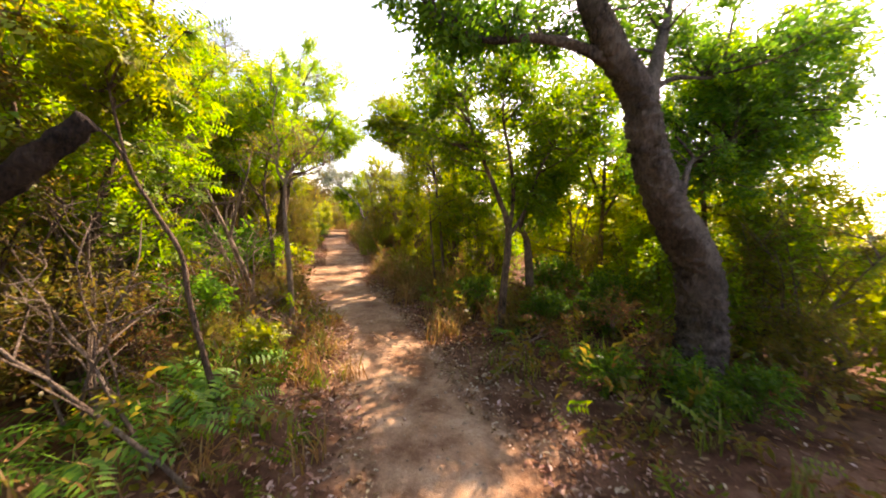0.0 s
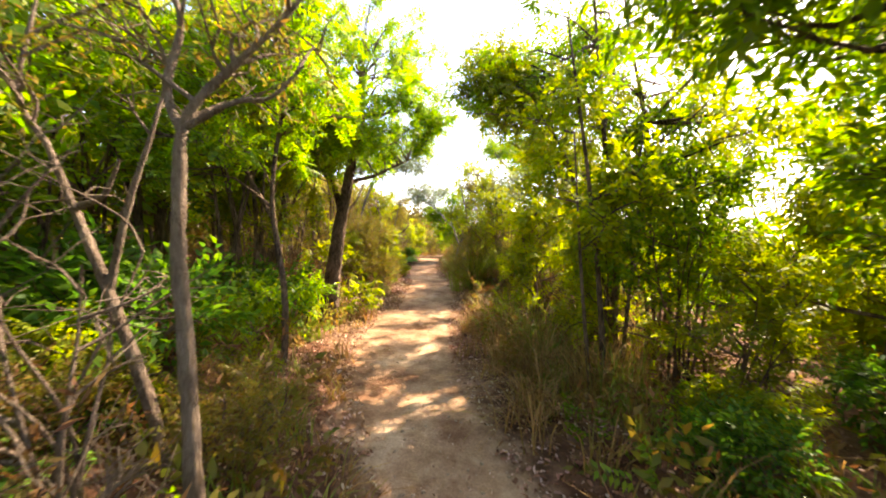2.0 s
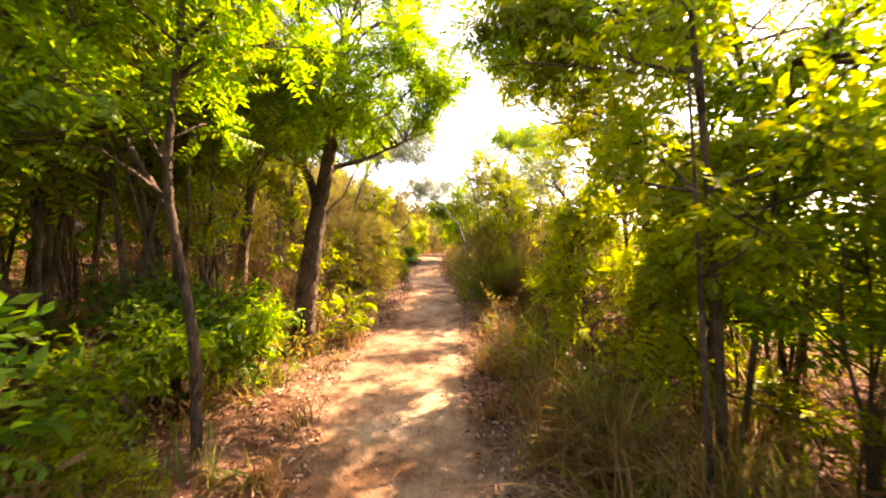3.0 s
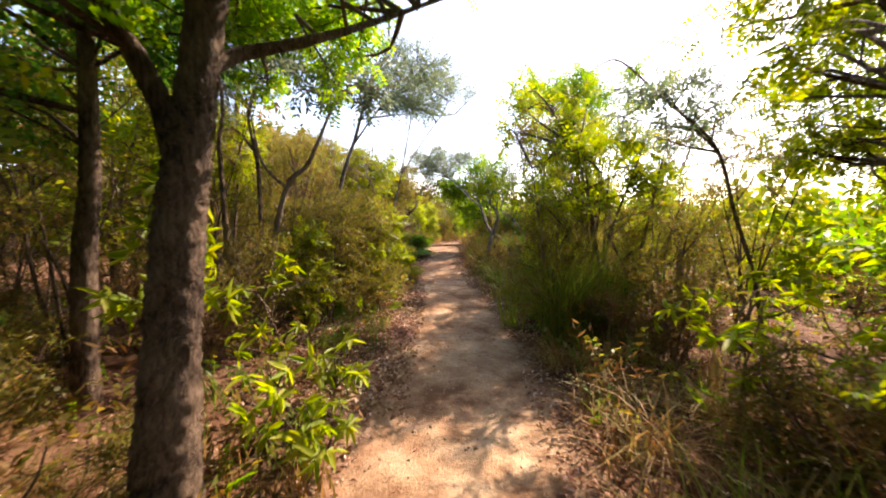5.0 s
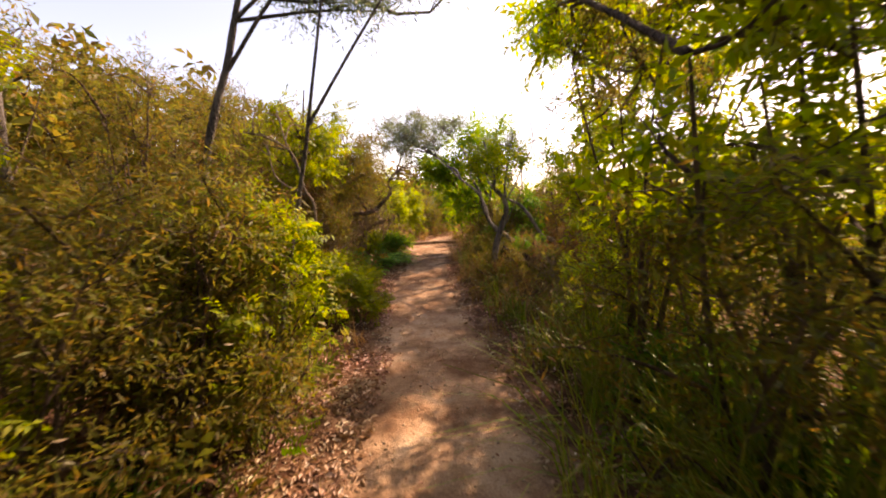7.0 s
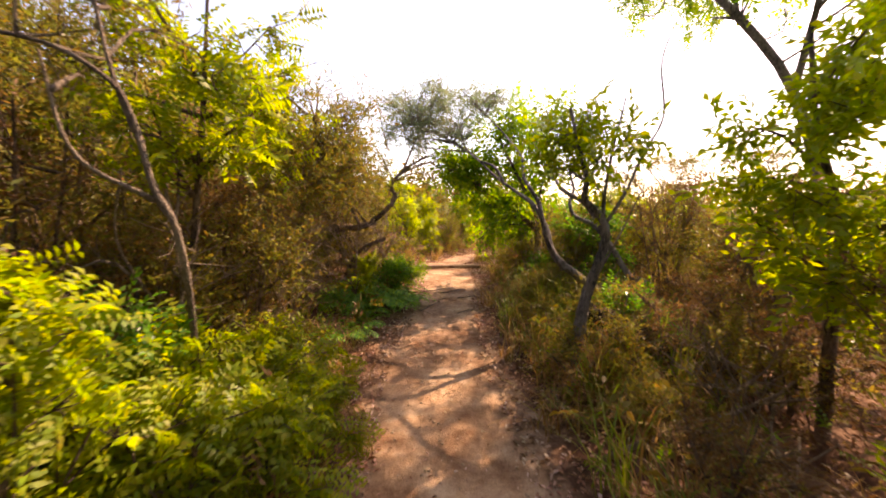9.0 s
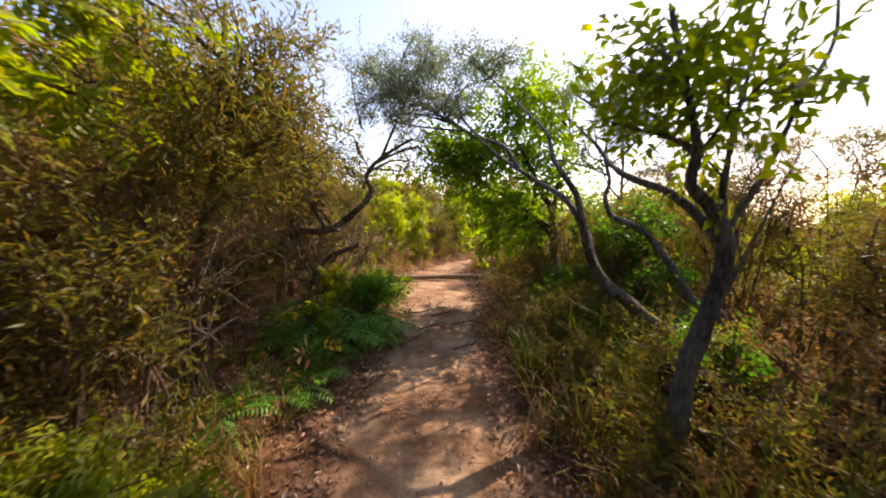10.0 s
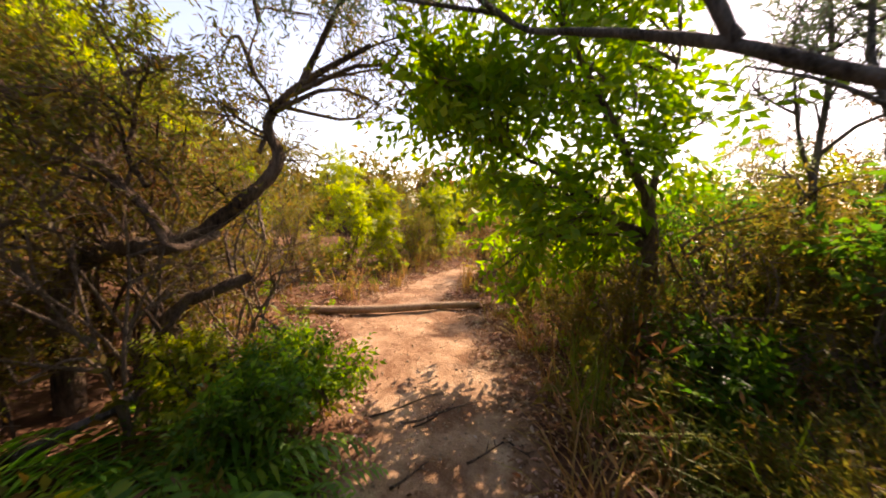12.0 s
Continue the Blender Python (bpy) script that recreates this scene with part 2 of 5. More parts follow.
def tube(points, r0, r1, sides=6, lumps=0.0, rng=None, closed=False, flare=0.0):
    p = np.asarray(points, float)
    n = len(p)
    d = np.gradient(p, axis=0)
    d /= np.linalg.norm(d, axis=1)[:, None] + 1e-9
    ref = np.array([0.9, 0.31, 0.13]) if abs(d[0, 0]) < 0.8 else np.array([0.1, 0.9, 0.3])
    u = np.cross(d, ref)
    u /= np.linalg.norm(u, axis=1)[:, None]
    w = np.cross(d, u)
    s = np.linspace(0, 1, n)
    r = r0 + (r1 - r0) * s + flare * r0 * np.exp(-s * 9)
    a = np.arange(sides) * 2 * np.pi / sides
    rad = r[:, None] * np.ones(sides)
    if lumps and rng is not None:
        rad = rad * (1 + lumps * (rng.random((n, sides)) - 0.5)) * (1 + 0.25 * lumps * np.sin(3 * a + 1)[None])
    v = p[:, None] + rad[..., None] * (np.cos(a)[None, :, None] * u[:, None] + np.sin(a)[None, :, None] * w[:, None])
    i, j = np.meshgrid(np.arange(n - 1), np.arange(sides), indexing="ij")
    k = (j + 1) % sides
    q = np.stack([i * sides + j, i * sides + k, (i + 1) * sides + k, (i + 1) * sides + j], -1).reshape(-1, 4)
    v = v.reshape(-1, 3)
    if closed:
        v = np.concatenate([v, p[:1], p[-1:]])
        caps = [(n * sides, (j2 + 2) % sides, (j2 + 1) % sides, j2) for j2 in range(0, sides, 2)]
        caps += [(n * sides + 1, (n - 1) * sides + j2, (n - 1) * sides + (j2 + 1) % sides, (n - 1) * sides + (j2 + 2) % sides) for j2 in range(0, sides, 2)]
        q = np.concatenate([q, caps])
    return v, q


# ---------------------------------------------------------------- leaves
def blade(length, width, fold=0.25, droop=0.15, fine=False):
    """One leaf along x, folded on its midrib."""
    h, w = fold * width, width / 2
    if not fine:
        v = [(0, 0, 0), (0.45 * length, -w, h), (length, 0, -droop * length), (0.45 * length, w, h)]
        return np.array(v), np.array([(0, 1, 2, 3)])
    v = [(0, 0, 0), (0.3 * length, -w, h), (0.7 * length, -0.8 * w, h - droop * 0.5 * length), (length, 0, -droop * length),
         (0.7 * length, 0.8 * w, h - droop * 0.5 * length), (0.3 * length, w, h)]
    return np.array(v), np.array([(0, 1, 2, 3), (0, 3, 4, 5)])


def sliver(length, width):
    """The smallest leaf: one narrow lozenge."""
    return np.array([(0, 0, 0), (length * 0.45, -width / 2, 0.002), (length, 0, -0.002), (length * 0.45, width / 2, 0.002)]), np.array([(0, 1, 2, 3)])


def turn_x(v, yaw, pitch, roll, at):
    return v @ np.array(Euler((roll, pitch, yaw)).to_matrix()).T + at


def spray(kind, rng):
    """A small twig with its leaves, along x from the origin."""
    pile = Pile()
    if kind == "pinnate":
        for i in range(6):
            x = 0.03 + 0.028 * i
            for s in (-1, 1):
                b, q = blade(0.043 + 0.012 * rng.random(), 0.0205, 0.2, 0.25)
                pile.add(turn_x(b, s * (1.05 + 0.25 * rng.random()), 0.3 * rng.random(), s * 0.35, (x, 0, -0.3 * x * x)), q)
    elif kind == "simple":
        for i in range(9):
            x = 0.02 + 0.025 * i
            b, q = blade(0.053 + 0.026 * rng.random(), 0.029, 0.2, 0.2)
            pile.add(turn_x(b, (0.9 if i % 2 else -0.9) * (0.6 + 0.8 * rng.random()), 0.5 * rng.random() - 0.1, rng.normal() * 0.5, (x, 0, rng.normal() * 0.006)), q)
    elif kind == "broad":
        for i in range(8):
            b, q = blade(0.10 + 0.06 * rng.random(), 0.04, 0.18, 0.3, True)
            pile.add(turn_x(b, i * 2.4 + rng.normal() * 0.2, 0.15 + 0.3 * rng.random() - 0.05 * i, rng.normal() * 0.25, (0.03 + 0.008 * i, 0, 0)), q)
    elif kind == "fine":
        for i in range(16):
            b, q = sliver(0.03 + 0.02 * rng.random(), 0.009)
            pile.add(turn_x(b, rng.normal() * 0.9, rng.normal() * 0.6, rng.normal(), (0.014 * i, rng.normal() * 0.012, rng.normal() * 0.012)), q)
    elif kind == "coarse":
        for i in range(7):
            b, q = blade(0.16 + 0.06 * rng.random(), 0.08, 0.2, 0.2)
            pile.add(turn_x(b, rng.normal() * 1.2, rng.normal() * 0.6, rng.normal(), (0.06 * i, rng.normal() * 0.08, rng.normal() * 0.08)), q)
    return np.concatenate(pile.v), np.concatenate(pile.q)


seed_rng = np.random.default_rng(5)
SPRAYS = {k: [spray(k, seed_rng) for _ in range(4)] for k in ("pinnate", "simple", "broad", "fine", "coarse")}


def set_sprays(pile, kind, origin, along, scale, rng):
    """Puts a spray of leaves at each origin, running along the given way, its upper side up."""
    o, d, s = np.asarray(origin), np.asarray(along), np.asarray(scale)
    d = d / (np.linalg.norm(d, axis=1)[:, None] + 1e-9)
    up = np.array([0, 0, 1.0]) + rng.normal(size=d.shape) * 0.75
    z = up - d * (up * d).sum(1)[:, None]
    z /= np.linalg.norm(z, axis=1)[:, None] + 1e-9
    y = np.cross(z, d)
    frame3 = np.stack([d, y, z], 2)
    which = rng.integers(0, 4, len(o))
    for k in range(4):
        pick = which == k
        if not pick.any():
            continue
        v, q = SPRAYS[kind][k]
        w = np.einsum("mij,kj->mki", frame3[pick], v) * s[pick][:, None, None] + o[pick][:, None]
        m = len(w)
        pile.add(w.reshape(-1, 3), (q[None] + (np.arange(m) * len(v))[:, None, None]).reshape(-1, 4))


# ---------------------------------------------------------------- plants
def part(name, mesh, parent, label=""):
    ob = new(name, mesh)
    ob.parent = parent
    return tagged(ob, label)


def plant(name, label, category, base, stems, clumps, kind, bark, leaf, rng, twigs=7, sprays=5, size=1.0, group="", bare=0.0, sides=7, lumps=0.2, flare=0.0, limb_r=0.016):
    """A woody plant. stems: (points from the base, radius below, radius above); clumps: (x, y, z, radius) of its foliage, from the base."""
    root = new(name)
    root.location = base
    tagged(root, label, category, group)
    nodes = []
    for points, r0, r1 in stems:
        big = r0 > 0.08
        path = smooth_path(points, 44 if big else 10)
        v, q = tube(path, r0, r1, 30 if big else sides, lumps, rng, False, flare)
        part("trunk" if r0 > 0.04 else "stem", quads_mesh(name + "_stem", v, q, bark, True), root)
        nodes += list(path[len(path) // 3::5 if big else 1])
    nodes = np.array(nodes)
    wood, leaves = Pile(), Pile()
    for x, y, z, r in clumps:
        c = np.array([x, y, z])
        gap = np.linalg.norm(nodes - c, axis=1) + np.clip(nodes[:, 2] - c[2] + 0.15, 0, None) * 2
        a = nodes[gap.argmin()]
        mid = (a + c) / 2 + rng.normal(size=3) * 0.12 * np.linalg.norm(c - a) + np.array([0, 0, 0.08]) * np.linalg.norm(c - a)
        limb = smooth_path([a, mid, c], 4)
        wood.add(*tube(limb, min(limb_r, 0.006 + 0.012 * np.linalg.norm(c - a)) * (0.7 + 0.6 * rng.random()), 0.004, 4))
        for _ in range(twigs):
            start = limb[rng.integers(len(limb) // 2, len(limb))]
            way = rng.normal(size=3)
            way /= np.linalg.norm(way)
            way[2] = way[2] * 0.8 + 0.15
            end = c + way * r * (0.45 + 0.6 * rng.random())
            bend = (start + end) / 2 + rng.normal(size=3) * 0.06 * r
            tw = smooth_path([start, bend, end], 1)
            wood.add(*tube(tw, 0.0045, 0.0018, 3))
            if rng.random() < bare:
                continue
            t = 0.25 + 0.75 * rng.random(sprays)
            i = (t * (len(tw) - 1)).astype(int)
            o = tw[i] + rng.normal(size=(sprays, 3)) * 0.02
            g = end - start
            along = g / (np.linalg.norm(g) + 1e-6) * 0.6 + rng.normal(size=(sprays, 3)) * 0.65 + np.array([0, 0, -0.15])
            set_sprays(leaves, kind, o, along, size * (0.75 + 0.5 * rng.random(sprays)), rng)
    if wood.count:
        part("branchwork", wood.mesh(name + "_branchwork", bark), root)["kind"] = "stuff"
    if leaves.count:
        part("crown", leaves.mesh(name + "_crown", leaf), root)["kind"] = "stuff"
    return root


def bush_clumps(rng, n, radius, tall, low=0.25, r=0.3):
    out = []
    for _ in range(n):
        a, f = rng.random() * 2 * np.pi, rng.random()
        z = low + (1 - low) * rng.random() ** 0.8
        w = radius * np.sqrt(f) * (1.0 - 0.45 * abs(z - 0.45) / 0.55)
        out.append((w * np.cos(a), w * np.sin(a), z * tall, r * (0.7 + 0.6 * rng.random())))
    return out


def bush_stems(rng, n, radius, tall, thick):
    out = []
    for _ in range(n):
        a, w = rng.random() * 2 * np.pi, radius * (0.25 + 0.6 * rng.random())
        b = rng.normal(size=2) * 0.07
        top = tall * (0.6 + 0.35 * rng.random())
        x, y = w * np.cos(a), w * np.sin(a)
        out.append(([(b[0], b[1], -0.08), (b[0] + x * 0.25 + rng.normal() * 0.04, b[1] + y * 0.25, top * 0.4), (x * 0.65 + rng.normal() * 0.05, y * 0.65, top * 0.75), (x, y, top)], thick * (0.6 + 0.6 * rng.random()), 0.005))
    return out


def at(x, y, lift=0.0):
    return Vector((x, y, float(height(x, y)) + lift))


ground()


def rel(points, base):
    return [tuple(np.array(p) - np.array(base)) for p in points]


def tree(name, label, category, base, stems, clumps, kind, bark, leaf, seed, **more):
    """A tree given in world places."""
    rng = np.random.default_rng(seed)
    b = at(*base)
    return plant(name, label, category, b, [(rel(p, b), r0, r1) for p, r0, r1 in stems], [(x - b[0], y - b[1], z - b[2], r) for x, y, z, r in clumps], kind, bark, leaf, rng, **more)


def cloud(seed, n, centre, half, r):
    """Clumps scattered through an oval space."""
    rng = np.random.default_rng(seed)
    out = []
    while len(out) < n:
        p = rng.random(3) * 2 - 1
        if (p ** 2).sum() < 1:
            out.append((*(np.array(centre) + p * np.array(half)), r * (0.7 + 0.6 * rng.random())))
    return out


# ---------------------------------------------------------------- trees beside the path
tree("leaning_tree", "leaning tree with dark cracked bark beside the path", "tree", (2.72, 2.1),
     [([(2.66, 2.08, -0.1), (2.84, 2.1, 0.55), (2.72, 2.1, 1.18), (2.39, 2.1, 1.61), (2.17, 2.1, 2.01), (2.03, 2.1, 2.39), (1.79, 2.15, 2.75), (1.6, 2.2, 3.15), (1.35, 2.4, 3.9)], 0.17, 0.07),
      ([(2.0, 2.12, 2.5), (1.67, 2.2, 2.68), (1.31, 2.25, 2.73), (0.95, 2.3, 2.68), (0.6, 2.3, 2.75)], 0.045, 0.012),
      ([(2.1, 2.12, 2.2), (2.5, 2.4, 2.9), (2.9, 2.7, 3.5)], 0.07, 0.02),
      ([(2.5, 2.1, 1.5), (2.75, 2.3, 1.85), (3.2, 2.6, 2.1), (3.7, 2.8, 2.2), (4.3, 3.0, 2.45)], 0.03, 0.008),
      ([(2.3, 2.3, 2.5), (2.8, 2.5, 2.75), (3.3, 2.6, 2.85), (3.9, 2.8, 3.1)], 0.025, 0.007)],
     cloud(1, 22, (1.9, 2.6, 3.7), (1.8, 1.4, 0.8), 0.4) + cloud(2, 18, (0.9, 2.5, 3.0), (0.9, 0.4, 0.35), 0.3) + cloud(3, 16, (3.6, 3.0, 2.7), (1.1, 0.8, 0.8), 0.4) + cloud(303, 11, (2.9, 2.6, 3.1), (1.3, 0.6, 0.55), 0.36) + cloud(304, 14, (3.8, 2.9, 2.3), (0.9, 0.6, 0.5), 0.36) + cloud(307, 24, (4.3, 2.6, 2.95), (0.8, 0.6, 0.7), 0.34) + cloud(309, 9, (3.6, 3.3, 3.2), (1.2, 0.4, 0.5), 0.34),
     "simple", BARK_DARK, LEAF_DARK, 11, sides=16, lumps=0.32, size=0.85, flare=0.35, twigs=7, sprays=4)
tree("forked_tree", "green forked tree with thin brown stems", "tree", (2, 4),
     [([(1.98, 4, 0), (2, 4, 0.6), (2.04, 4, 1.35), (1.91, 4, 1.71), (1.75, 4, 2.04), (1.56, 4, 2.4), (1.4, 4, 2.9)], 0.052, 0.012),
      ([(2.04, 4, 1.33), (2.1, 4.03, 1.8), (2.03, 4.03, 2.28), (1.92, 4.03, 2.71), (1.95, 4.05, 3.2)], 0.032, 0.008),
      ([(2.05, 4, 1.31), (2.22, 4.03, 1.52), (2.35, 4.05, 1.81), (2.49, 4.08, 2.15), (2.75, 4.1, 2.6)], 0.026, 0.008)],
     cloud(4, 30, (2.0, 4.0, 2.6), (1.2, 0.8, 0.75), 0.34) + cloud(5, 8, (1.3, 3.95, 2.55), (0.45, 0.4, 0.4), 0.28) + cloud(305, 16, (1.6, 4.4, 3.3), (1.2, 0.6, 0.45), 0.36) + cloud(306, 16, (2.9, 4.5, 3.0), (1.0, 0.6, 0.7), 0.36) + cloud(308, 16, (3.3, 4.7, 2.9), (0.8, 0.6, 0.6), 0.36),
     "simple", BARK, LEAF_GREEN, 12, sides=10, twigs=6, sprays=3)
tree("sapling_tree", "slender sapling with green leaves among shrubs", "tree", (2.5, 4.25),
     [([(2.54, 4.28, 0.6), (2.44, 4.25, 1.21), (2.34, 4.23, 1.46), (2.54, 4.28, 1.96)], 0.06, 0.015)],
     cloud(6, 20, (2.59, 4.28, 1.9), (0.5, 0.5, 0.55), 0.28), "simple", BARK, LEAF_GREEN, 13, twigs=6, sprays=5)
tree("dead_tree", "half-dead pale tree with twisted bare limbs", "tree", (-0.48, 4.25),
     [([(-0.46, 4.25, 0.1), (-0.48, 4.25, 0.7), (-0.51, 4.25, 1.16), (-0.53, 4.25, 1.41), (-0.53, 4.25, 1.65), (-0.52, 4.25, 1.84), (-0.48, 4.28, 1.96), (-0.38, 4.3, 2.08), (-0.2, 4.34, 2.3), (0.0, 4.4, 2.65)], 0.032, 0.007),
      ([(-0.51, 4.25, 1.85), (-0.34, 4.25, 1.94), (-0.22, 4.25, 1.96), (-0.11, 4.25, 2.07)], 0.012, 0.004),
      ([(-0.52, 4.25, 1.83), (-0.61, 4.3, 2), (-0.59, 4.34, 2.25), (-0.65, 4.34, 2.5), (-0.6, 4.4, 2.9)], 0.017, 0.005)],
     cloud(7, 14, (-0.46, 4.34, 2.25), (0.37, 0.28, 0.28), 0.24), "fine", BARK_PALE, LEAF_OLIVE, 14, twigs=6, sprays=3, bare=0.75, sides=9, lumps=0.3)
tree("bare_tree", "pale leaning dead stems beside the path", "tree", (-0.98, 4.7),
     [([(-0.85, 4.71, 0.1), (-0.97, 4.71, 0.61), (-1.14, 4.71, 1.09), (-1.26, 4.71, 1.4), (-1.34, 4.71, 1.59), (-1.46, 4.71, 1.88), (-1.59, 4.71, 2.12), (-1.56, 4.76, 2.58)], 0.032, 0.008),
      ([(-1.18, 4.71, 1.21), (-1.08, 4.71, 1.65), (-0.99, 4.71, 1.92), (-0.93, 4.76, 2.29)], 0.02, 0.006),
      ([(-1.34, 4.71, 1.59), (-1.1, 4.59, 1.64), (-0.93, 4.48, 1.78)], 0.018, 0.005)],
     cloud(8, 10, (-1.33, 4.71, 2.29), (0.44, 0.31, 0.38), 0.24), "fine", BARK_PALE, LEAF_OLIVE, 15, twigs=5, sprays=3, bare=0.8, sides=8, lumps=0.3)
tree("thin_tree", "thin grey stem leaning over low scrub", "tree", (-0.83, 2.7),
     [([(-0.72, 2.7, 0), (-0.81, 2.7, 0.34), (-0.92, 2.7, 0.9), (-0.96, 2.7, 1.23), (-1.09, 2.7, 1.5), (-1.22, 2.7, 1.8), (-1.31, 2.7, 2.33)], 0.024, 0.007)],
     cloud(9, 12, (-1.35, 2.78, 2.25), (0.49, 0.49, 0.58), 0.24), "pinnate", BARK, LEAF_YELLOW, 16, twigs=6, sprays=5)
tree("rough_barked_tree", "upright tree with rough brown bark and flared base", "tree", (-1.2, 8.35),
     [([(-1.24, 8.35, -0.1), (-1.2, 8.35, 0.54), (-1.14, 8.35, 1.12), (-1.08, 8.35, 1.6), (-1.02, 8.35, 1.94), (-0.97, 8.38, 2.3), (-0.85, 8.4, 3.1), (-0.8, 8.5, 4.0)], 0.115, 0.05),
      ([(-0.99, 8.36, 2.2), (-0.89, 8.5, 2.34), (-0.6, 8.6, 2.45), (-0.3, 8.8, 2.65), (0.1, 9.0, 2.9)], 0.035, 0.008),
      ([(-1.05, 8.35, 1.9), (-1.2, 8.3, 2.3), (-1.5, 8.2, 2.8), (-1.7, 8.1, 3.4)], 0.045, 0.012)],
     cloud(10, 40, (-1.0, 8.2, 3.4), (1.6, 1.4, 1.0), 0.42) + cloud(210, 16, (-0.5, 8.6, 4.6), (1.1, 0.8, 0.6), 0.4) + cloud(211, 22, (-0.9, 7.9, 2.95), (1.2, 0.8, 0.6), 0.38) + cloud(11, 8, (-1.1, 7.6, 2.6), (0.9, 0.5, 0.35), 0.32) + cloud(412, 12, (0.0, 8.4, 3.35), (0.65, 0.5, 0.35), 0.32) + cloud(311, 18, (-1.2, 9.7, 2.95), (0.7, 0.7, 0.45), 0.36),
     "pinnate", BARK, LEAF_GREEN, 17, sides=20, lumps=0.24, flare=0.55, twigs=7, sprays=5)
tree("shaded_tree", "dark upright tree trunk in the shade", "tree", (-2.4, 9.2),
     [([(-2.43, 9.2, -0.1), (-2.4, 9.2, 0.5), (-2.33, 9.2, 1.4), (-2.25, 9.2, 1.94), (-2.2, 9.2, 3.0)], 0.085, 0.04)],
     cloud(12, 26, (-2.6, 9.0, 3.0), (1.2, 1.2, 0.8), 0.42), "simple", BARK, LEAF_DARK, 18, sides=12, flare=0.3, twigs=7, sprays=5)
tree("dark_trunk_tree", "thin dark tree in shaded scrub", "tree", (-3.1, 8.6),
     [([(-3.1, 8.6, -0.1), (-3.05, 8.6, 1.2), (-3.15, 8.6, 2.6)], 0.05, 0.02)], cloud(13, 16, (-3.2, 8.4, 2.6), (0.9, 0.9, 0.7), 0.4), "simple", BARK, LEAF_DARK, 19)
tree("slender_tree", "slender brown stems rising above the scrub", "tree", (-2.2, 10.5),
     [([(-2.15, 10.5, -0.1), (-2.2, 10.5, 1.9), (-2.21, 10.5, 2.4), (-2.16, 10.5, 2.73), (-2.3, 10.6, 3.6)], 0.03, 0.01),
      ([(-1.85, 10.5, -0.1), (-1.83, 10.5, 1.9), (-1.87, 10.5, 2.35), (-1.9, 10.5, 2.69), (-1.7, 10.6, 3.3)], 0.024, 0.008),
      ([(-1.87, 10.5, 2.3), (-2.05, 10.5, 2.5), (-2.2, 10.4, 2.45)], 0.015, 0.006)],
     cloud(14, 18, (-2.2, 10.7, 3.5), (0.9, 0.8, 0.6), 0.4), "simple", BARK, LEAF_GREY, 20, twigs=6, sprays=4, bare=0.2)
tree("leaning_pale_tree", "leaning tree with pale sunlit bark", "tree", (-1.9, 10.7),
     [([(-1.95, 10.7, -0.1), (-1.8, 10.65, 1.2), (-1.61, 10.6, 1.93), (-1.39, 10.6, 2.17), (-1.27, 10.6, 2.4), (-1.05, 10.7, 3.0)], 0.036, 0.012),
      ([(-1.62, 10.6, 1.95), (-1.8, 10.5, 2.2), (-1.85, 10.4, 2.7)], 0.02, 0.006)],
     cloud(15, 14, (-1.2, 11.0, 3.2), (0.7, 0.7, 0.4), 0.35), "simple", BARK_PALE, LEAF_GREY, 21, twigs=6, sprays=4, bare=0.2)
tree("gum_tree", "tall airy tree with grey-green crown behind the scrub", "tree", (-2.1, 12.8),
     [([(-2.15, 12.8, -0.1), (-1.68, 12.8, 2.1), (-1.42, 12.8, 2.9), (-1.24, 12.8, 3.5), (-0.9, 12.85, 4.3), (-0.85, 12.9, 5.2), (-0.8, 12.9, 6.4)], 0.035, 0.008),
      ([(-1.42, 12.8, 2.85), (-1.0, 12.8, 3.4), (-0.5, 12.85, 3.85), (-0.1, 12.9, 4.2)], 0.017, 0.005)],
     cloud(16, 32, (-0.45, 12.9, 3.85), (1.05, 0.6, 0.55), 0.3) + cloud(116, 14, (-0.7, 12.9, 6.0), (0.8, 0.6, 0.6), 0.34), "fine", BARK_GREY, LEAF_GREY, 22, twigs=7, sprays=4, size=1.3, bare=0.15)
tree("gum_tree", "tall airy tree with grey-green crown above the woods", "tree", (-3.6, 13.0),
     [([(-3.6, 13.0, 0.0), (-3.5, 13.0, 2.4), (-3.3, 12.95, 4.4), (-3.2, 12.9, 6.2), (-3.3, 12.9, 7.2)], 0.06, 0.012)],
     cloud(117, 30, (-3.3, 12.9, 6.3), (1.0, 0.8, 0.9), 0.36), "fine", BARK_GREY, LEAF_GREY, 122, twigs=7, sprays=4, size=1.4, bare=0.15)
tree("slim_gum_tree", "slim forked tree with sparse grey-green leaves", "tree", (-0.95, 12.15),
     [([(-1.0, 12.15, -0.1), (-0.92, 12.2, 0.9), (-0.66, 12.12, 1.97), (-0.57, 12.1, 2.4), (-0.45, 12.1, 3.05), (-0.38, 12.1, 3.5)], 0.019, 0.005),
      ([(-0.6, 12.1, 2.25), (-0.3, 12.1, 2.7), (-0.02, 12.1, 3.1), (0.15, 12.15, 3.4)], 0.011, 0.004)],
     cloud(17, 12, (-0.3, 12.2, 3.35), (0.55, 0.4, 0.35), 0.25), "fine", BARK_GREY, LEAF_GREY, 23, twigs=6, sprays=4, size=1.3, bare=0.15)
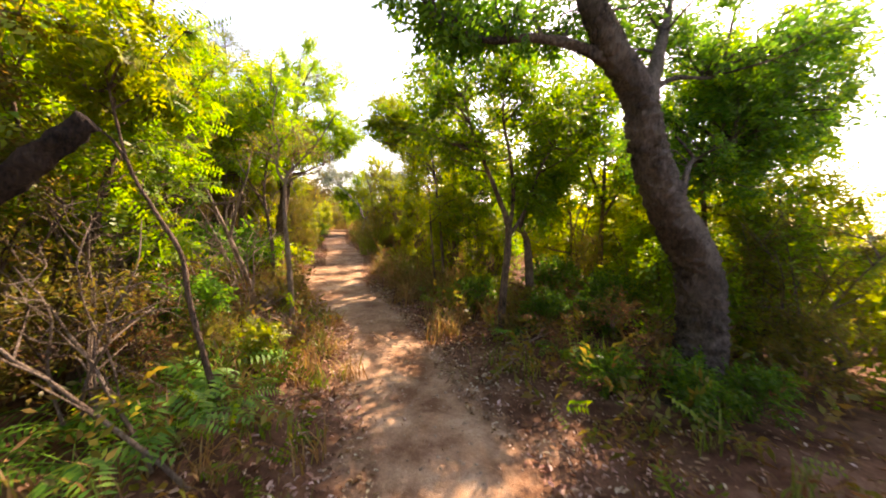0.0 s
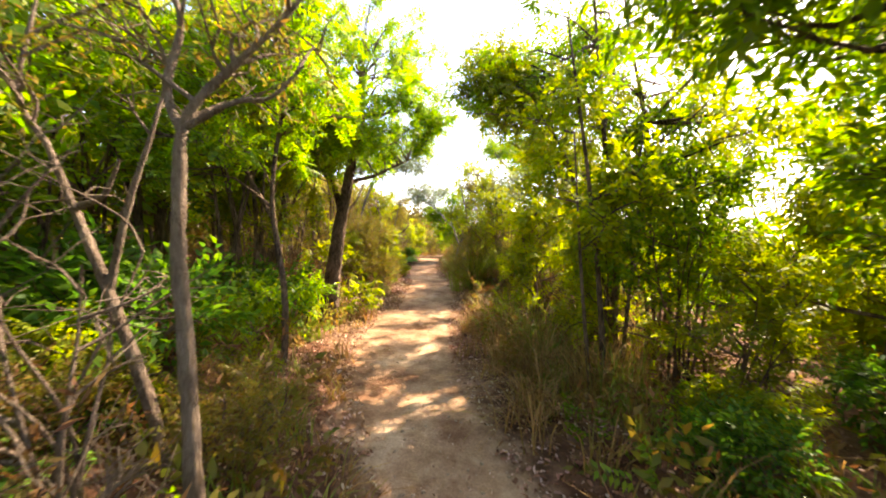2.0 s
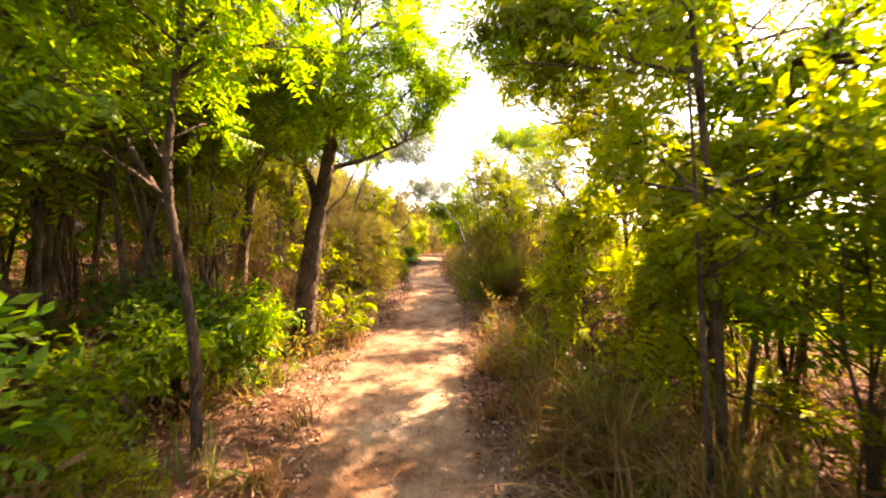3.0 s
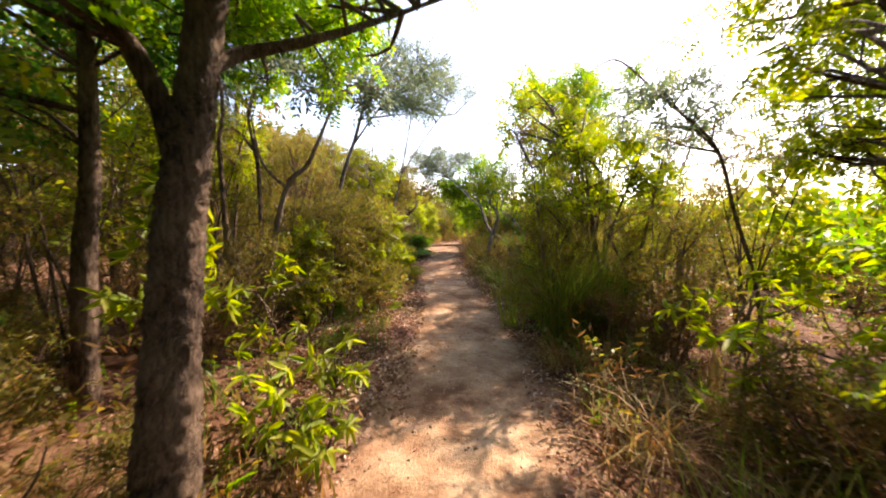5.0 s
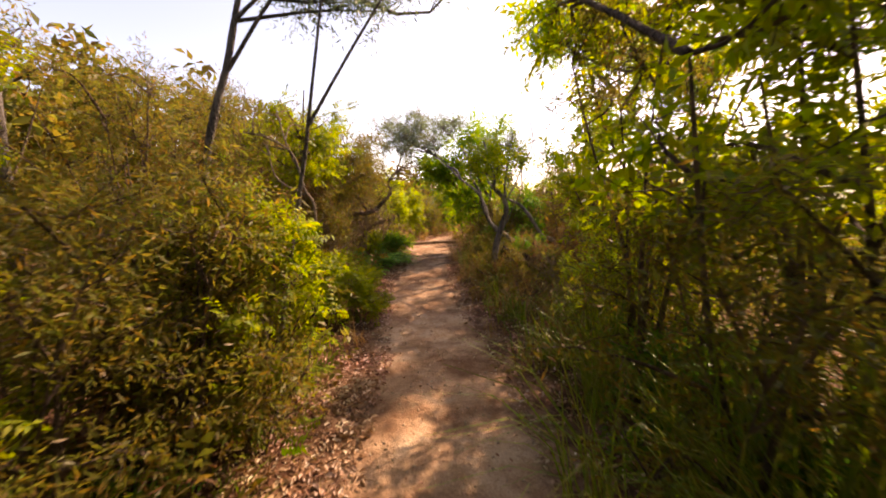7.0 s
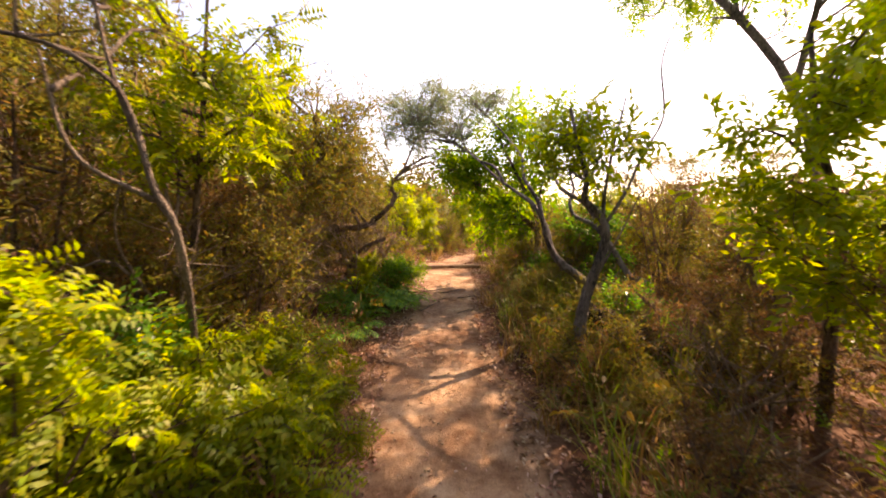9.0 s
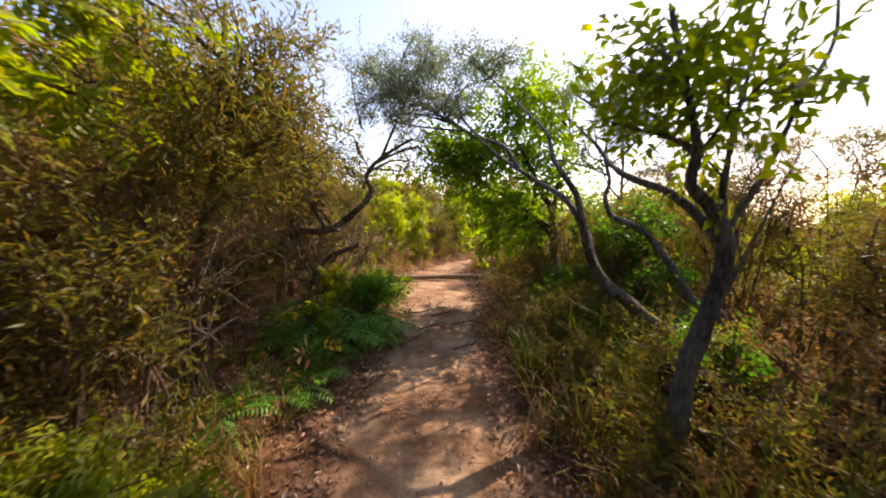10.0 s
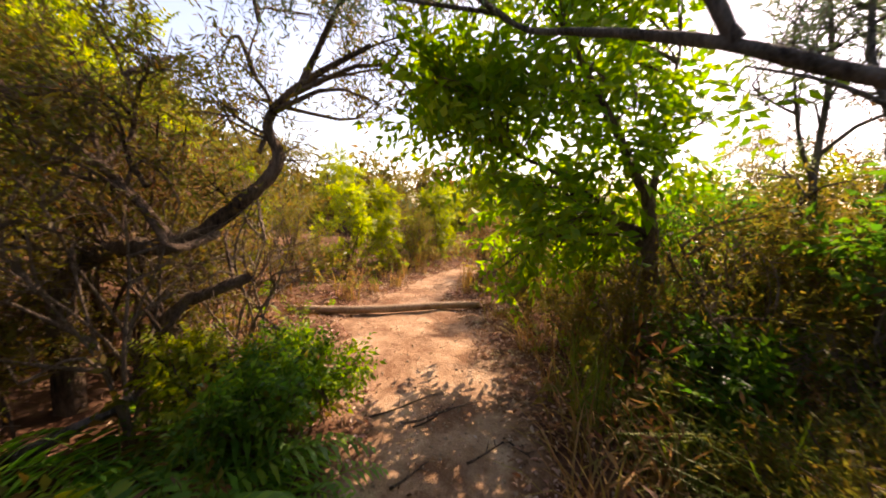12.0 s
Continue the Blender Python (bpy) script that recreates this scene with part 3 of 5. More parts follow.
tree("twisting_tree", "crooked grey tree with several stems and light green leaves", "tree", (1.02, 15.2),
     [([(1.0, 15.2, 0.2), (1.08, 15.22, 0.85), (1.13, 15.25, 1.14), (1.21, 15.25, 1.4), (1.28, 15.27, 1.6), (1.27, 15.28, 1.75), (1.2, 15.28, 1.86), (1.1, 15.27, 1.95), (1.1, 15.25, 2.1), (1.05, 15.25, 2.3), (0.95, 15.25, 2.65)], 0.052, 0.012),
      ([(1.26, 15.28, 1.76), (1.27, 15.3, 2.0), (1.32, 15.3, 2.35), (1.4, 15.3, 2.75)], 0.018, 0.005),
      ([(1.25, 15.27, 1.72), (1.42, 15.27, 2.0), (1.54, 15.27, 2.3), (1.7, 15.3, 2.6), (1.66, 15.3, 3.0), (1.75, 15.3, 3.3)], 0.014, 0.004),
      ([(1.27, 15.3, 1.72), (1.22, 15.55, 1.92), (1.14, 15.85, 2.04), (1.12, 16.05, 2.14), (1.13, 16.3, 2.31), (1.11, 16.5, 2.44), (1.05, 16.8, 2.67)], 0.026, 0.006),
      ([(1.15, 15.25, 1.2), (1.4, 15.3, 1.65), (1.6, 15.3, 2.1)], 0.012, 0.004)],
     cloud(18, 13, (1.08, 15.28, 2.36), (0.42, 0.3, 0.32), 0.2), "simple", BARK_GREY, LEAF_YELLOW, 24, twigs=5, sprays=3, bare=0.2, sides=10, size=1.05, lumps=0.3)
tree("arching_tree", "arching tree with grey trunk leaning over the path", "tree", (2.0, 16.2),
     [([(2.3, 16.15, -0.15), (1.9, 16.25, 0.75), (1.51, 16.3, 1.1), (1.2, 16.3, 1.37), (1.1, 16.35, 1.68)], 0.056, 0.034),
      ([(1.13, 16.33, 1.6), (1.08, 16.38, 1.75), (1.0, 16.5, 1.93), (0.88, 16.8, 2.08), (0.7, 17.05, 2.25), (0.56, 17.5, 2.47), (0.46, 17.9, 2.66), (0.2, 18.0, 2.86), (-0.1, 18.05, 3.02), (-0.5, 18.1, 3.2)], 0.028, 0.005),
      ([(1.3, 16.28, 1.22), (1.12, 16.27, 1.5), (1.04, 16.25, 1.75), (1.0, 16.28, 1.95), (0.92, 16.34, 2.1), (0.87, 16.42, 2.22), (0.88, 16.55, 2.36), (0.9, 16.75, 2.5), (0.85, 17.05, 2.7), (0.7, 17.35, 2.98), (0.45, 17.6, 3.3)], 0.03, 0.007),
      ([(0.73, 17.0, 2.23), (0.62, 17.05, 2.42), (0.42, 17.15, 2.52), (0.25, 17.35, 2.75), (0.2, 17.5, 3.05)], 0.022, 0.006),
      ([(2.7, 16.75, -0.1), (2.58, 16.8, 0.86), (2.31, 16.85, 1.06), (2.1, 16.92, 1.42), (1.92, 17.05, 1.68), (1.72, 17.2, 1.8), (1.68, 17.28, 1.98), (1.75, 17.35, 2.15), (1.72, 17.42, 2.4), (1.78, 17.5, 2.75), (1.7, 17.55, 3.1)], 0.045, 0.006),
      ([(1.74, 17.35, 2.2), (1.5, 17.4, 2.3), (1.25, 17.5, 2.38)], 0.012, 0.004),
      ([(1.75, 17.4, 2.3), (2.0, 17.45, 2.5), (2.15, 17.5, 2.85)], 0.012, 0.004)],
     cloud(19, 16, (0.3, 17.8, 3.35), (0.9, 0.5, 0.45), 0.3) + cloud(119, 12, (1.75, 17.6, 2.9), (0.6, 0.4, 0.5), 0.28) + cloud(319, 34, (-0.35, 18.1, 3.3), (0.95, 0.5, 0.55), 0.3), "fine", BARK_GREY, LEAF_GREY, 25, twigs=7, sprays=4, bare=0.3, sides=10, size=1.15, lumps=0.28)
# added tree, crown above the view, only there to shade path and scrub
tree("tall_tree", "tall leafy tree added out of view to shade the path", "tree", (4.7, 16.8),
     [([(4.7, 16.8, -0.3), (4.55, 16.75, 1.8), (3.9, 16.7, 3.4), (2.7, 16.7, 4.6), (2.4, 16.8, 5.4)], 0.08, 0.02),
      ([(4.0, 16.7, 3.2), (3.8, 16.3, 4.0), (3.7, 16.0, 5.0)], 0.04, 0.012)],
     cloud(350, 15, (2.5, 16.9, 5.1), (1.0, 1.0, 0.5), 0.4) + cloud(353, 34, (3.8, 18.0, 5.2), (1.4, 1.3, 0.5), 0.44) + cloud(351, 22, (3.6, 15.6, 4.4), (1.0, 1.4, 0.9), 0.42), "simple", BARK_GREY, LEAF_GREEN, 351, twigs=7, sprays=4, sides=10)
tree("glossy_leaved_tree", "bushy tree with glossy dark green leaves", "tree", (1.58, 18.35),
     [([(1.58, 18.35, -0.1), (1.55, 18.35, 1.09), (1.51, 18.35, 1.77), (1.37, 18.35, 2.06), (1.2, 18.4, 2.43), (0.9, 18.5, 3.0)], 0.06, 0.015),
      ([(1.52, 18.35, 1.5), (1.3, 18.4, 1.75), (1.0, 18.5, 2.0), (0.6, 18.6, 2.2)], 0.03, 0.008),
      ([(1.5, 18.35, 1.75), (1.6, 18.4, 2.3), (1.75, 18.5, 2.9)], 0.03, 0.008)],
     cloud(20, 32, (0.95, 18.55, 2.5), (1.0, 0.7, 0.75), 0.32) + cloud(320, 14, (1.3, 18.6, 3.2), (0.9, 0.6, 0.5), 0.32) + cloud(21, 11, (1.1, 18.6, 1.5), (0.65, 0.55, 0.5), 0.3) + cloud(321, 8, (0.2, 18.45, 2.55), (0.35, 0.4, 0.35), 0.26),
     "simple", BARK, LEAF_GREEN, 26, twigs=5, sprays=3, sides=10, size=1.35)
tree("twisted_scrub_tree", "twisted dark scrub tree with brown-green crown", "tree", (-1.95, 18.2),
     [([(-1.95, 18.2, -0.05), (-1.94, 18.2, 0.85), (-1.9, 18.2, 1.4), (-1.65, 18.2, 1.57), (-1.31, 18.2, 1.6), (-0.98, 18.25, 1.85), (-0.82, 18.3, 2.06), (-0.87, 18.3, 2.27), (-0.69, 18.35, 2.5), (-0.3, 18.4, 2.75)], 0.07, 0.015),
      ([(-1.7, 18.2, 0.6), (-1.4, 18.2, 1.19), (-0.97, 18.2, 1.41)], 0.04, 0.03),
      ([(-0.69, 18.35, 2.5), (-0.5, 18.5, 3.0), (-0.3, 18.7, 3.5), (-0.1, 18.8, 3.9)], 0.02, 0.006),
      ([(-1.35, 18.2, 1.6), (-1.55, 18.1, 1.95), (-1.8, 18.0, 2.2), (-2.0, 18.0, 2.5)], 0.03, 0.008),
      ([(-1.1, 18.15, 1.65), (-1.14, 17.85, 1.61), (-1.25, 17.90, 1.72), (-1.41, 17.95, 1.89), (-1.64, 18.00, 1.94), (-1.84, 18.05, 2.10)], 0.022, 0.006),
      ([(-1.33, 18.00, 1.89), (-1.44, 18.05, 2.05), (-1.42, 18.10, 2.25), (-1.52, 18.15, 2.56)], 0.014, 0.005),
      ([(-0.92, 18.30, 2.10), (-0.86, 18.35, 2.37), (-0.99, 18.40, 2.62), (-0.96, 18.50, 2.89)], 0.014, 0.004),
      ([(-1.11, 17.85, 1.35), (-1.21, 17.85, 1.23), (-1.22, 17.80, 1.29), (-1.22, 17.75, 1.36)], 0.014, 0.006)],
     cloud(22, 46, (-1.75, 18.4, 2.15), (1.0, 0.8, 0.85), 0.3) + cloud(23, 8, (-0.5, 18.5, 2.7), (0.6, 0.4, 0.3), 0.3) + cloud(123, 18, (-0.35, 18.7, 3.5), (0.8, 0.5, 0.5), 0.3), "fine", BARK, LEAF_OLIVE, 27, twigs=9, sprays=3, sides=9, lumps=0.3, size=1.2, bare=0.4)
tree("overhanging_tree", "leafy yellow-green tree at the scrub edge", "tree", (2.6, 14.7),
     [([(2.6, 14.7, -0.1), (2.55, 14.7, 1.06), (2.53, 14.7, 1.77), (2.3, 14.7, 2.4), (2.2, 14.7, 3.0)], 0.045, 0.012)],
     cloud(24, 24, (2.35, 14.55, 2.2), (0.6, 0.5, 0.95), 0.32), "simple", BARK, LEAF_YELLOW, 28, twigs=6, sprays=4, size=1.1, bare=0.1)
tree("bare_twiggy_tree", "bare purple-grey tree with fine upright twigs", "tree", (2.5, 18.0),
     [([(2.5, 18.0, 0.0), (2.4, 18.0, 1.2), (2.2, 17.95, 1.9), (2.15, 17.9, 2.6), (2.0, 17.9, 3.3)], 0.035, 0.007),
      ([(2.35, 18.0, 1.3), (2.65, 17.95, 1.9), (2.8, 17.9, 2.6)], 0.022, 0.006), ([(2.2, 17.95, 1.95), (1.95, 17.85, 2.2), (1.8, 17.8, 2.6)], 0.015, 0.005)],
     cloud(324, 26, (2.3, 17.9, 2.6), (0.75, 0.4, 0.75), 0.32), "fine", BARK_GREY, LEAF_GREY, 328, twigs=8, sprays=2, bare=0.75)
tree("bare_leaning_branch_tree", "thin leaning tree with sparse purple-grey twigs", "tree", (2.9, 10.0),
     [([(2.95, 10, -0.1), (2.79, 10, 0.97), (2.54, 10, 1.67), (2.33, 10, 2.25), (1.89, 10, 2.62), (1.5, 10.0, 2.94), (1.31, 10, 2.92)], 0.022, 0.005)],
     cloud(25, 12, (2.1, 10, 2.6), (0.7, 0.2, 0.35), 0.22), "simple", BARK, LEAF_GREY, 29, twigs=5, sprays=3, size=0.7)
tree("spreading_branch_tree", "bare diagonal branch among leafy scrub", "tree", (-1.75, 14.6),
     [([(-1.75, 14.6, 0.0), (-1.4, 14.3, 1.0), (-1.21, 14, 1.71), (-1.31, 14, 1.96), (-1.37, 14, 2.23), (-1.45, 14, 2.4), (-1.68, 14, 2.55), (-1.95, 14, 2.62)], 0.02, 0.008),
      ([(-1.37, 14, 2.2), (-1.5, 14.05, 2.5), (-1.6, 14.1, 2.9)], 0.016, 0.005), ([(-1.31, 14, 1.9), (-1.6, 13.95, 2.1), (-1.65, 13.9, 2.5)], 0.014, 0.005)],
     cloud(26, 10, (-1.6, 14.2, 2.7), (0.5, 0.4, 0.3), 0.28), "fine", BARK_PALE, LEAF_OLIVE, 30, twigs=5, sprays=3, bare=0.4)

tree("feathery_tree", "slender tree with sparse yellow-green feathery crown", "tree", (3.0, 9.0),
     [([(3.0, 9.0, -0.1), (2.85, 8.95, 1.2), (2.6, 8.85, 2.2), (2.0, 8.7, 3.0), (1.5, 8.5, 3.8)], 0.04, 0.01)],
     cloud(30, 24, (2.1, 8.8, 3.2), (0.8, 0.8, 0.9), 0.38) + cloud(430, 34, (3.3, 9.6, 2.6), (0.9, 0.8, 0.7), 0.36) + cloud(230, 20, (1.2, 8.2, 3.6), (0.9, 0.6, 0.6), 0.36), "pinnate", BARK, LEAF_YELLOW, 31, twigs=6, sprays=4)
tree("feathery_tree", "slender tree with sparse yellow-green feathery crown", "tree", (2.9, 7.3),
     [([(2.9, 7.3, -0.1), (2.8, 7.3, 1.3), (2.9, 7.3, 2.6), (2.7, 7.4, 3.9), (2.6, 7.5, 4.8)], 0.045, 0.01)],
     cloud(31, 30, (2.7, 7.4, 3.6), (1.1, 1.0, 1.2), 0.4), "pinnate", BARK, LEAF_YELLOW, 32, twigs=6, sprays=4)
tree("feathery_tree", "slender tree with sparse yellow-green feathery crown", "tree", (-2.2, 7.4),
     [([(-2.2, 7.4, -0.1), (-2.1, 7.4, 1.3), (-2.2, 7.4, 2.6), (-2.0, 7.4, 4.4)], 0.045, 0.01)],
     cloud(32, 30, (-2.1, 7.3, 3.5), (1.0, 1.0, 1.1), 0.4), "pinnate", BARK, LEAF_YELLOW, 33, twigs=6, sprays=4)

tree("leafy_tree", "light green leafy tree among the scrub", "tree", (4.6, 3.4),
     [([(4.6, 3.4, -0.2), (4.5, 3.4, 1.2), (4.2, 3.3, 2.2), (4.1, 3.3, 3.4)], 0.05, 0.012)],
     cloud(34, 30, (4.1, 3.3, 2.7), (1.0, 0.9, 1.1), 0.4), "simple", BARK, LEAF_GREEN, 35, twigs=6, sprays=4)
tree("leafy_tree", "light green leafy tree among the scrub", "tree", (2.2, 6.7),
     [([(2.2, 6.7, -0.1), (2.25, 6.7, 1.4), (2.1, 6.75, 2.6), (1.95, 6.8, 4.2)], 0.05, 0.012)],
     cloud(33, 18, (1.95, 6.9, 3.6), (1.0, 1.0, 1.0), 0.4) + cloud(333, 14, (1.05, 7.5, 3.35), (0.55, 0.5, 0.5), 0.34), "simple", BARK, LEAF_GREEN, 34, twigs=6, sprays=4)

tree("feathery_tree", "leaning tree with a dense wall of green leaflets", "tree", (-1.75, 3.0),
     [([(-1.75, 3.0, -0.1), (-1.7, 3.1, 1.0), (-1.5, 3.3, 2.2), (-1.3, 3.5, 3.4)], 0.04, 0.01), ([(-1.7, 3.1, 0.9), (-2.0, 3.2, 1.8), (-2.2, 3.3, 2.8)], 0.025, 0.007)],
     cloud(401, 32, (-1.65, 3.5, 2.2), (0.75, 0.8, 1.15), 0.36), "pinnate", BARK, LEAF_GREEN, 411, twigs=6, sprays=4)
tree("feathery_tree", "leaning tree with dull olive-brown leaflets", "tree", (-2.3, 1.8),
     [([(-2.3, 1.8, -0.1), (-2.2, 1.9, 1.2), (-2.1, 2.1, 2.4), (-1.9, 2.3, 3.2)], 0.04, 0.01)],
     cloud(402, 24, (-2.0, 2.3, 2.4), (0.6, 0.7, 0.8), 0.34), "pinnate", BARK, LEAF_OLIVE, 412, twigs=6, sprays=4)
tree("leafy_tree", "slender tree with a bright green crown over the path edge", "tree", (-1.1, 6.2),
     [([(-1.0, 6.2, -0.1), (-0.95, 6.15, 0.9), (-1.05, 6.1, 1.8), (-0.95, 6.05, 2.6), (-0.9, 6.0, 3.7)], 0.032, 0.008), ([(-1.05, 6.15, 1.6), (-1.4, 6.1, 2.3), (-1.6, 6.0, 3.2)], 0.02, 0.006)],
     cloud(403, 36, (-1.1, 6.1, 2.9), (0.7, 0.6, 0.95), 0.34) + cloud(404, 12, (-1.9, 6.0, 2.6), (0.6, 0.5, 0.8), 0.36), "pinnate", BARK, LEAF_GREEN, 413, twigs=6, sprays=4)
tree("leafy_tree", "thin-stemmed tree with yellow-green leaves beside the path", "tree", (1.9, 6.1),
     [([(1.9, 6.1, -0.1), (1.8, 6.1, 1.1), (1.65, 6.1, 2.2), (1.45, 6.1, 3.4)], 0.032, 0.008), ([(1.7, 5.9, -0.1), (1.55, 5.9, 1.3), (1.5, 6.0, 2.4)], 0.02, 0.006), ([(2.1, 6.3, -0.1), (2.2, 6.3, 1.3), (2.3, 6.3, 2.6)], 0.022, 0.006)],
     cloud(420, 7, (2.9, 5.7, 2.9), (0.9, 0.5, 0.6), 0.34) + cloud(405, 15, (1.7, 6.1, 2.2), (0.6, 0.8, 1.1), 0.32), "simple", BARK, LEAF_YELLOW, 414, twigs=6, sprays=4)
tree("leafy_tree", "thin-stemmed tree with yellow-green leaves beside the path", "tree", (2.3, 7.5),
     [([(2.3, 7.5, -0.1), (2.2, 7.4, 1.4), (1.9, 7.3, 2.5), (1.3, 7.25, 3.3), (0.8, 7.2, 3.7)], 0.036, 0.008), ([(2.1, 7.4, 1.7), (2.6, 7.3, 2.5), (2.9, 7.2, 3.3)], 0.024, 0.007)],
     cloud(406, 12, (1.6, 7.25, 2.9), (0.8, 0.5, 0.5), 0.33) + cloud(407, 12, (2.8, 7.2, 2.6), (0.9, 0.6, 0.9), 0.36) + cloud(408, 8, (0.9, 7.2, 3.45), (0.5, 0.4, 0.3), 0.3), "pinnate", BARK, LEAF_YELLOW, 415, twigs=6, sprays=4)
tree("leafy_tree", "many-stemmed leafy tree in the dense grove", "tree", (1.9, 11.0),
     [([(1.9, 11.0, -0.1), (1.8, 11.0, 1.2), (1.5, 10.95, 2.4)], 0.03, 0.007), ([(2.1, 11.1, -0.1), (2.3, 11.0, 1.3), (2.5, 10.95, 2.5)], 0.028, 0.007), ([(1.6, 11.0, -0.1), (1.2, 11.0, 1.1), (1.0, 10.95, 2.2)], 0.024, 0.006)],
     cloud(409, 18, (1.75, 11.1, 2.1), (1.15, 0.5, 0.5), 0.28) + cloud(422, 12, (1.2, 12.1, 3.0), (0.55, 0.5, 0.45), 0.28), "simple", BARK, LEAF_YELLOW, 416, twigs=5, sprays=3)
tree("feathery_tree", "slender tree with olive-green feathery crown", "tree", (-1.9, 14.9),
     [([(-1.9, 14.9, 0.0), (-1.8, 14.9, 1.4), (-1.6, 14.8, 2.4), (-1.5, 14.8, 3.3)], 0.035, 0.008)],
     cloud(410, 24, (-1.6, 14.8, 2.6), (0.65, 0.8, 0.7), 0.32), "pinnate", BARK, LEAF_YELLOW, 417, twigs=6, sprays=4)
tree("scrub_tree", "fine-leaved olive-brown tree with crooked twigs", "tree", (-1.7, 16.2),
     [([(-1.7, 16.2, 0.0), (-1.6, 16.1, 1.3), (-1.35, 16.0, 2.2), (-1.2, 15.9, 3.0)], 0.04, 0.008), ([(-1.6, 16.1, 1.2), (-2.0, 16.1, 2.0), (-2.1, 16.0, 2.8)], 0.025, 0.007)],
     cloud(411, 36, (-1.35, 16.0, 2.45), (0.8, 0.7, 0.65), 0.32), "fine", BARK, LEAF_OLIVE, 418, twigs=8, sprays=4, size=1.3, bare=0.15)

tree("leafy_tree", "spreading green tree behind the forked tree", "tree", (4.7, 5.5),
     [([(4.7, 5.5, -0.3), (4.65, 5.45, 1.2), (4.5, 5.3, 2.4), (4.3, 5.2, 3.8)], 0.06, 0.012), ([(4.6, 5.4, 1.5), (5.1, 5.4, 2.4), (5.4, 5.4, 3.3)], 0.03, 0.008), ([(4.55, 5.4, 1.9), (4.0, 5.2, 2.6), (3.6, 5.0, 3.3)], 0.03, 0.008)],
     cloud(423, 44, (4.4, 5.2, 3.0), (1.3, 1.0, 1.1), 0.38), "simple", BARK, LEAF_GREEN, 423, twigs=6, sprays=4, size=1.15)
tree("leafy_tree", "spreading green tree at the edge of the slope", "tree", (5.6, 3.5),
     [([(5.6, 3.5, -0.4), (5.5, 3.5, 1.3), (5.3, 3.5, 2.6), (5.2, 3.5, 4.0)], 0.055, 0.012), ([(5.5, 3.5, 1.4), (5.9, 3.4, 2.4), (6.2, 3.4, 3.4)], 0.028, 0.008)],
     cloud(424, 36, (5.4, 3.5, 3.2), (1.2, 0.9, 1.1), 0.38), "simple", BARK, LEAF_GREEN, 424, twigs=6, sprays=4, size=1.15)

# ---------------------------------------------------------------- shrubs: a few grown, then set along both sides
KINDS = {
    "feathery": ("pinnate", BARK, LEAF_YELLOW, "feathery yellow-green shrub with fine leaflets"),
    "green": ("simple", BARK, LEAF_GREEN, "green leafy shrub beside the path"),
    "dark": ("simple", BARK, LEAF_DARK, "dark green dense shrub in shade"),
    "olive": ("fine", BARK, LEAF_OLIVE, "olive-brown fine-leaved scrub bush"),
    "brown": ("fine", BARK, LEAF_RUST, "dry brown twiggy bush"),
    "bare": ("fine", BARK_PALE, LEAF_BROWN, "tangle of bare pale dead twigs"),
}
GROWN = {}


def grow_shrub(kind, form):
    """One shrub of a kind; form 0: low and wide, 1: waist to head high, 2: tall with bare feet."""
    leafkind, bark, leaf, label = KINDS[kind]
    rng = np.random.default_rng(100 + 10 * sorted(KINDS).index(kind) + form)
    tall, radius, n, low = ((0.8, 0.5, 12, 0.3), (1.7, 0.65, 22, 0.2), (3.0, 0.85, 26, 0.35), (3.0, 0.9, 20, 0.15))[form]
    name = ("low_shrub", "shrub", "tall_shrub", "tall_shrub")[form]
    return plant(name, label, "shrub", (0, 0, -200), bush_stems(rng, (5, 7, 7, 5)[form], radius, tall, (0.009, 0.013, 0.022, 0.022)[form]), bush_clumps(rng, n, radius, tall, low, 0.3), leafkind, bark, leaf, rng,
                 twigs=5, sprays=(5, 4, 4, 3)[form] - (1 if kind in ("green", "dark") else 0), size=(1.0, 1.16, 1.22, 1.8)[form], group="shrubs along the path", bare={"brown": 0.55, "bare": 1.0}.get(kind, 0.0), sides=5)


def shrub(kind, form, x, y, scale=1.0, turn=0.0):
    key = (kind, form)
    m = Matrix.Translation(at(x, y, -0.03)) @ Matrix.Rotation(turn, 4, "Z") @ Matrix.Scale(scale, 4)
    if key not in GROWN:
        GROWN[key] = grow_shrub(kind, form)
        GROWN[key].matrix_basis = m
        return GROWN[key]
    src = GROWN[key]
    got = copy_thing(src, Matrix.Identity(4))
    got.matrix_basis = m
    return got


def hedge(y0, y1, step, side, off, kinds, form, scale, seed, spread=0.3):
    """Shrubs set along one side of the path, at a distance from its edge."""
    rng = np.random.default_rng(seed)
    y = y0
    while y < y1:
        w = np.interp(y, TRAIL_Y, TRAIL_W) + off + rng.random() * spread
        x = np.interp(y, TRAIL_Y, TRAIL_X) + side * w
        shrub(kinds[rng.integers(len(kinds))], form, x, y + rng.normal() * 0.12, scale * (0.8 + 0.4 * rng.random()), rng.random() * 6.3)
        y += step * (0.75 + 0.5 * rng.random())


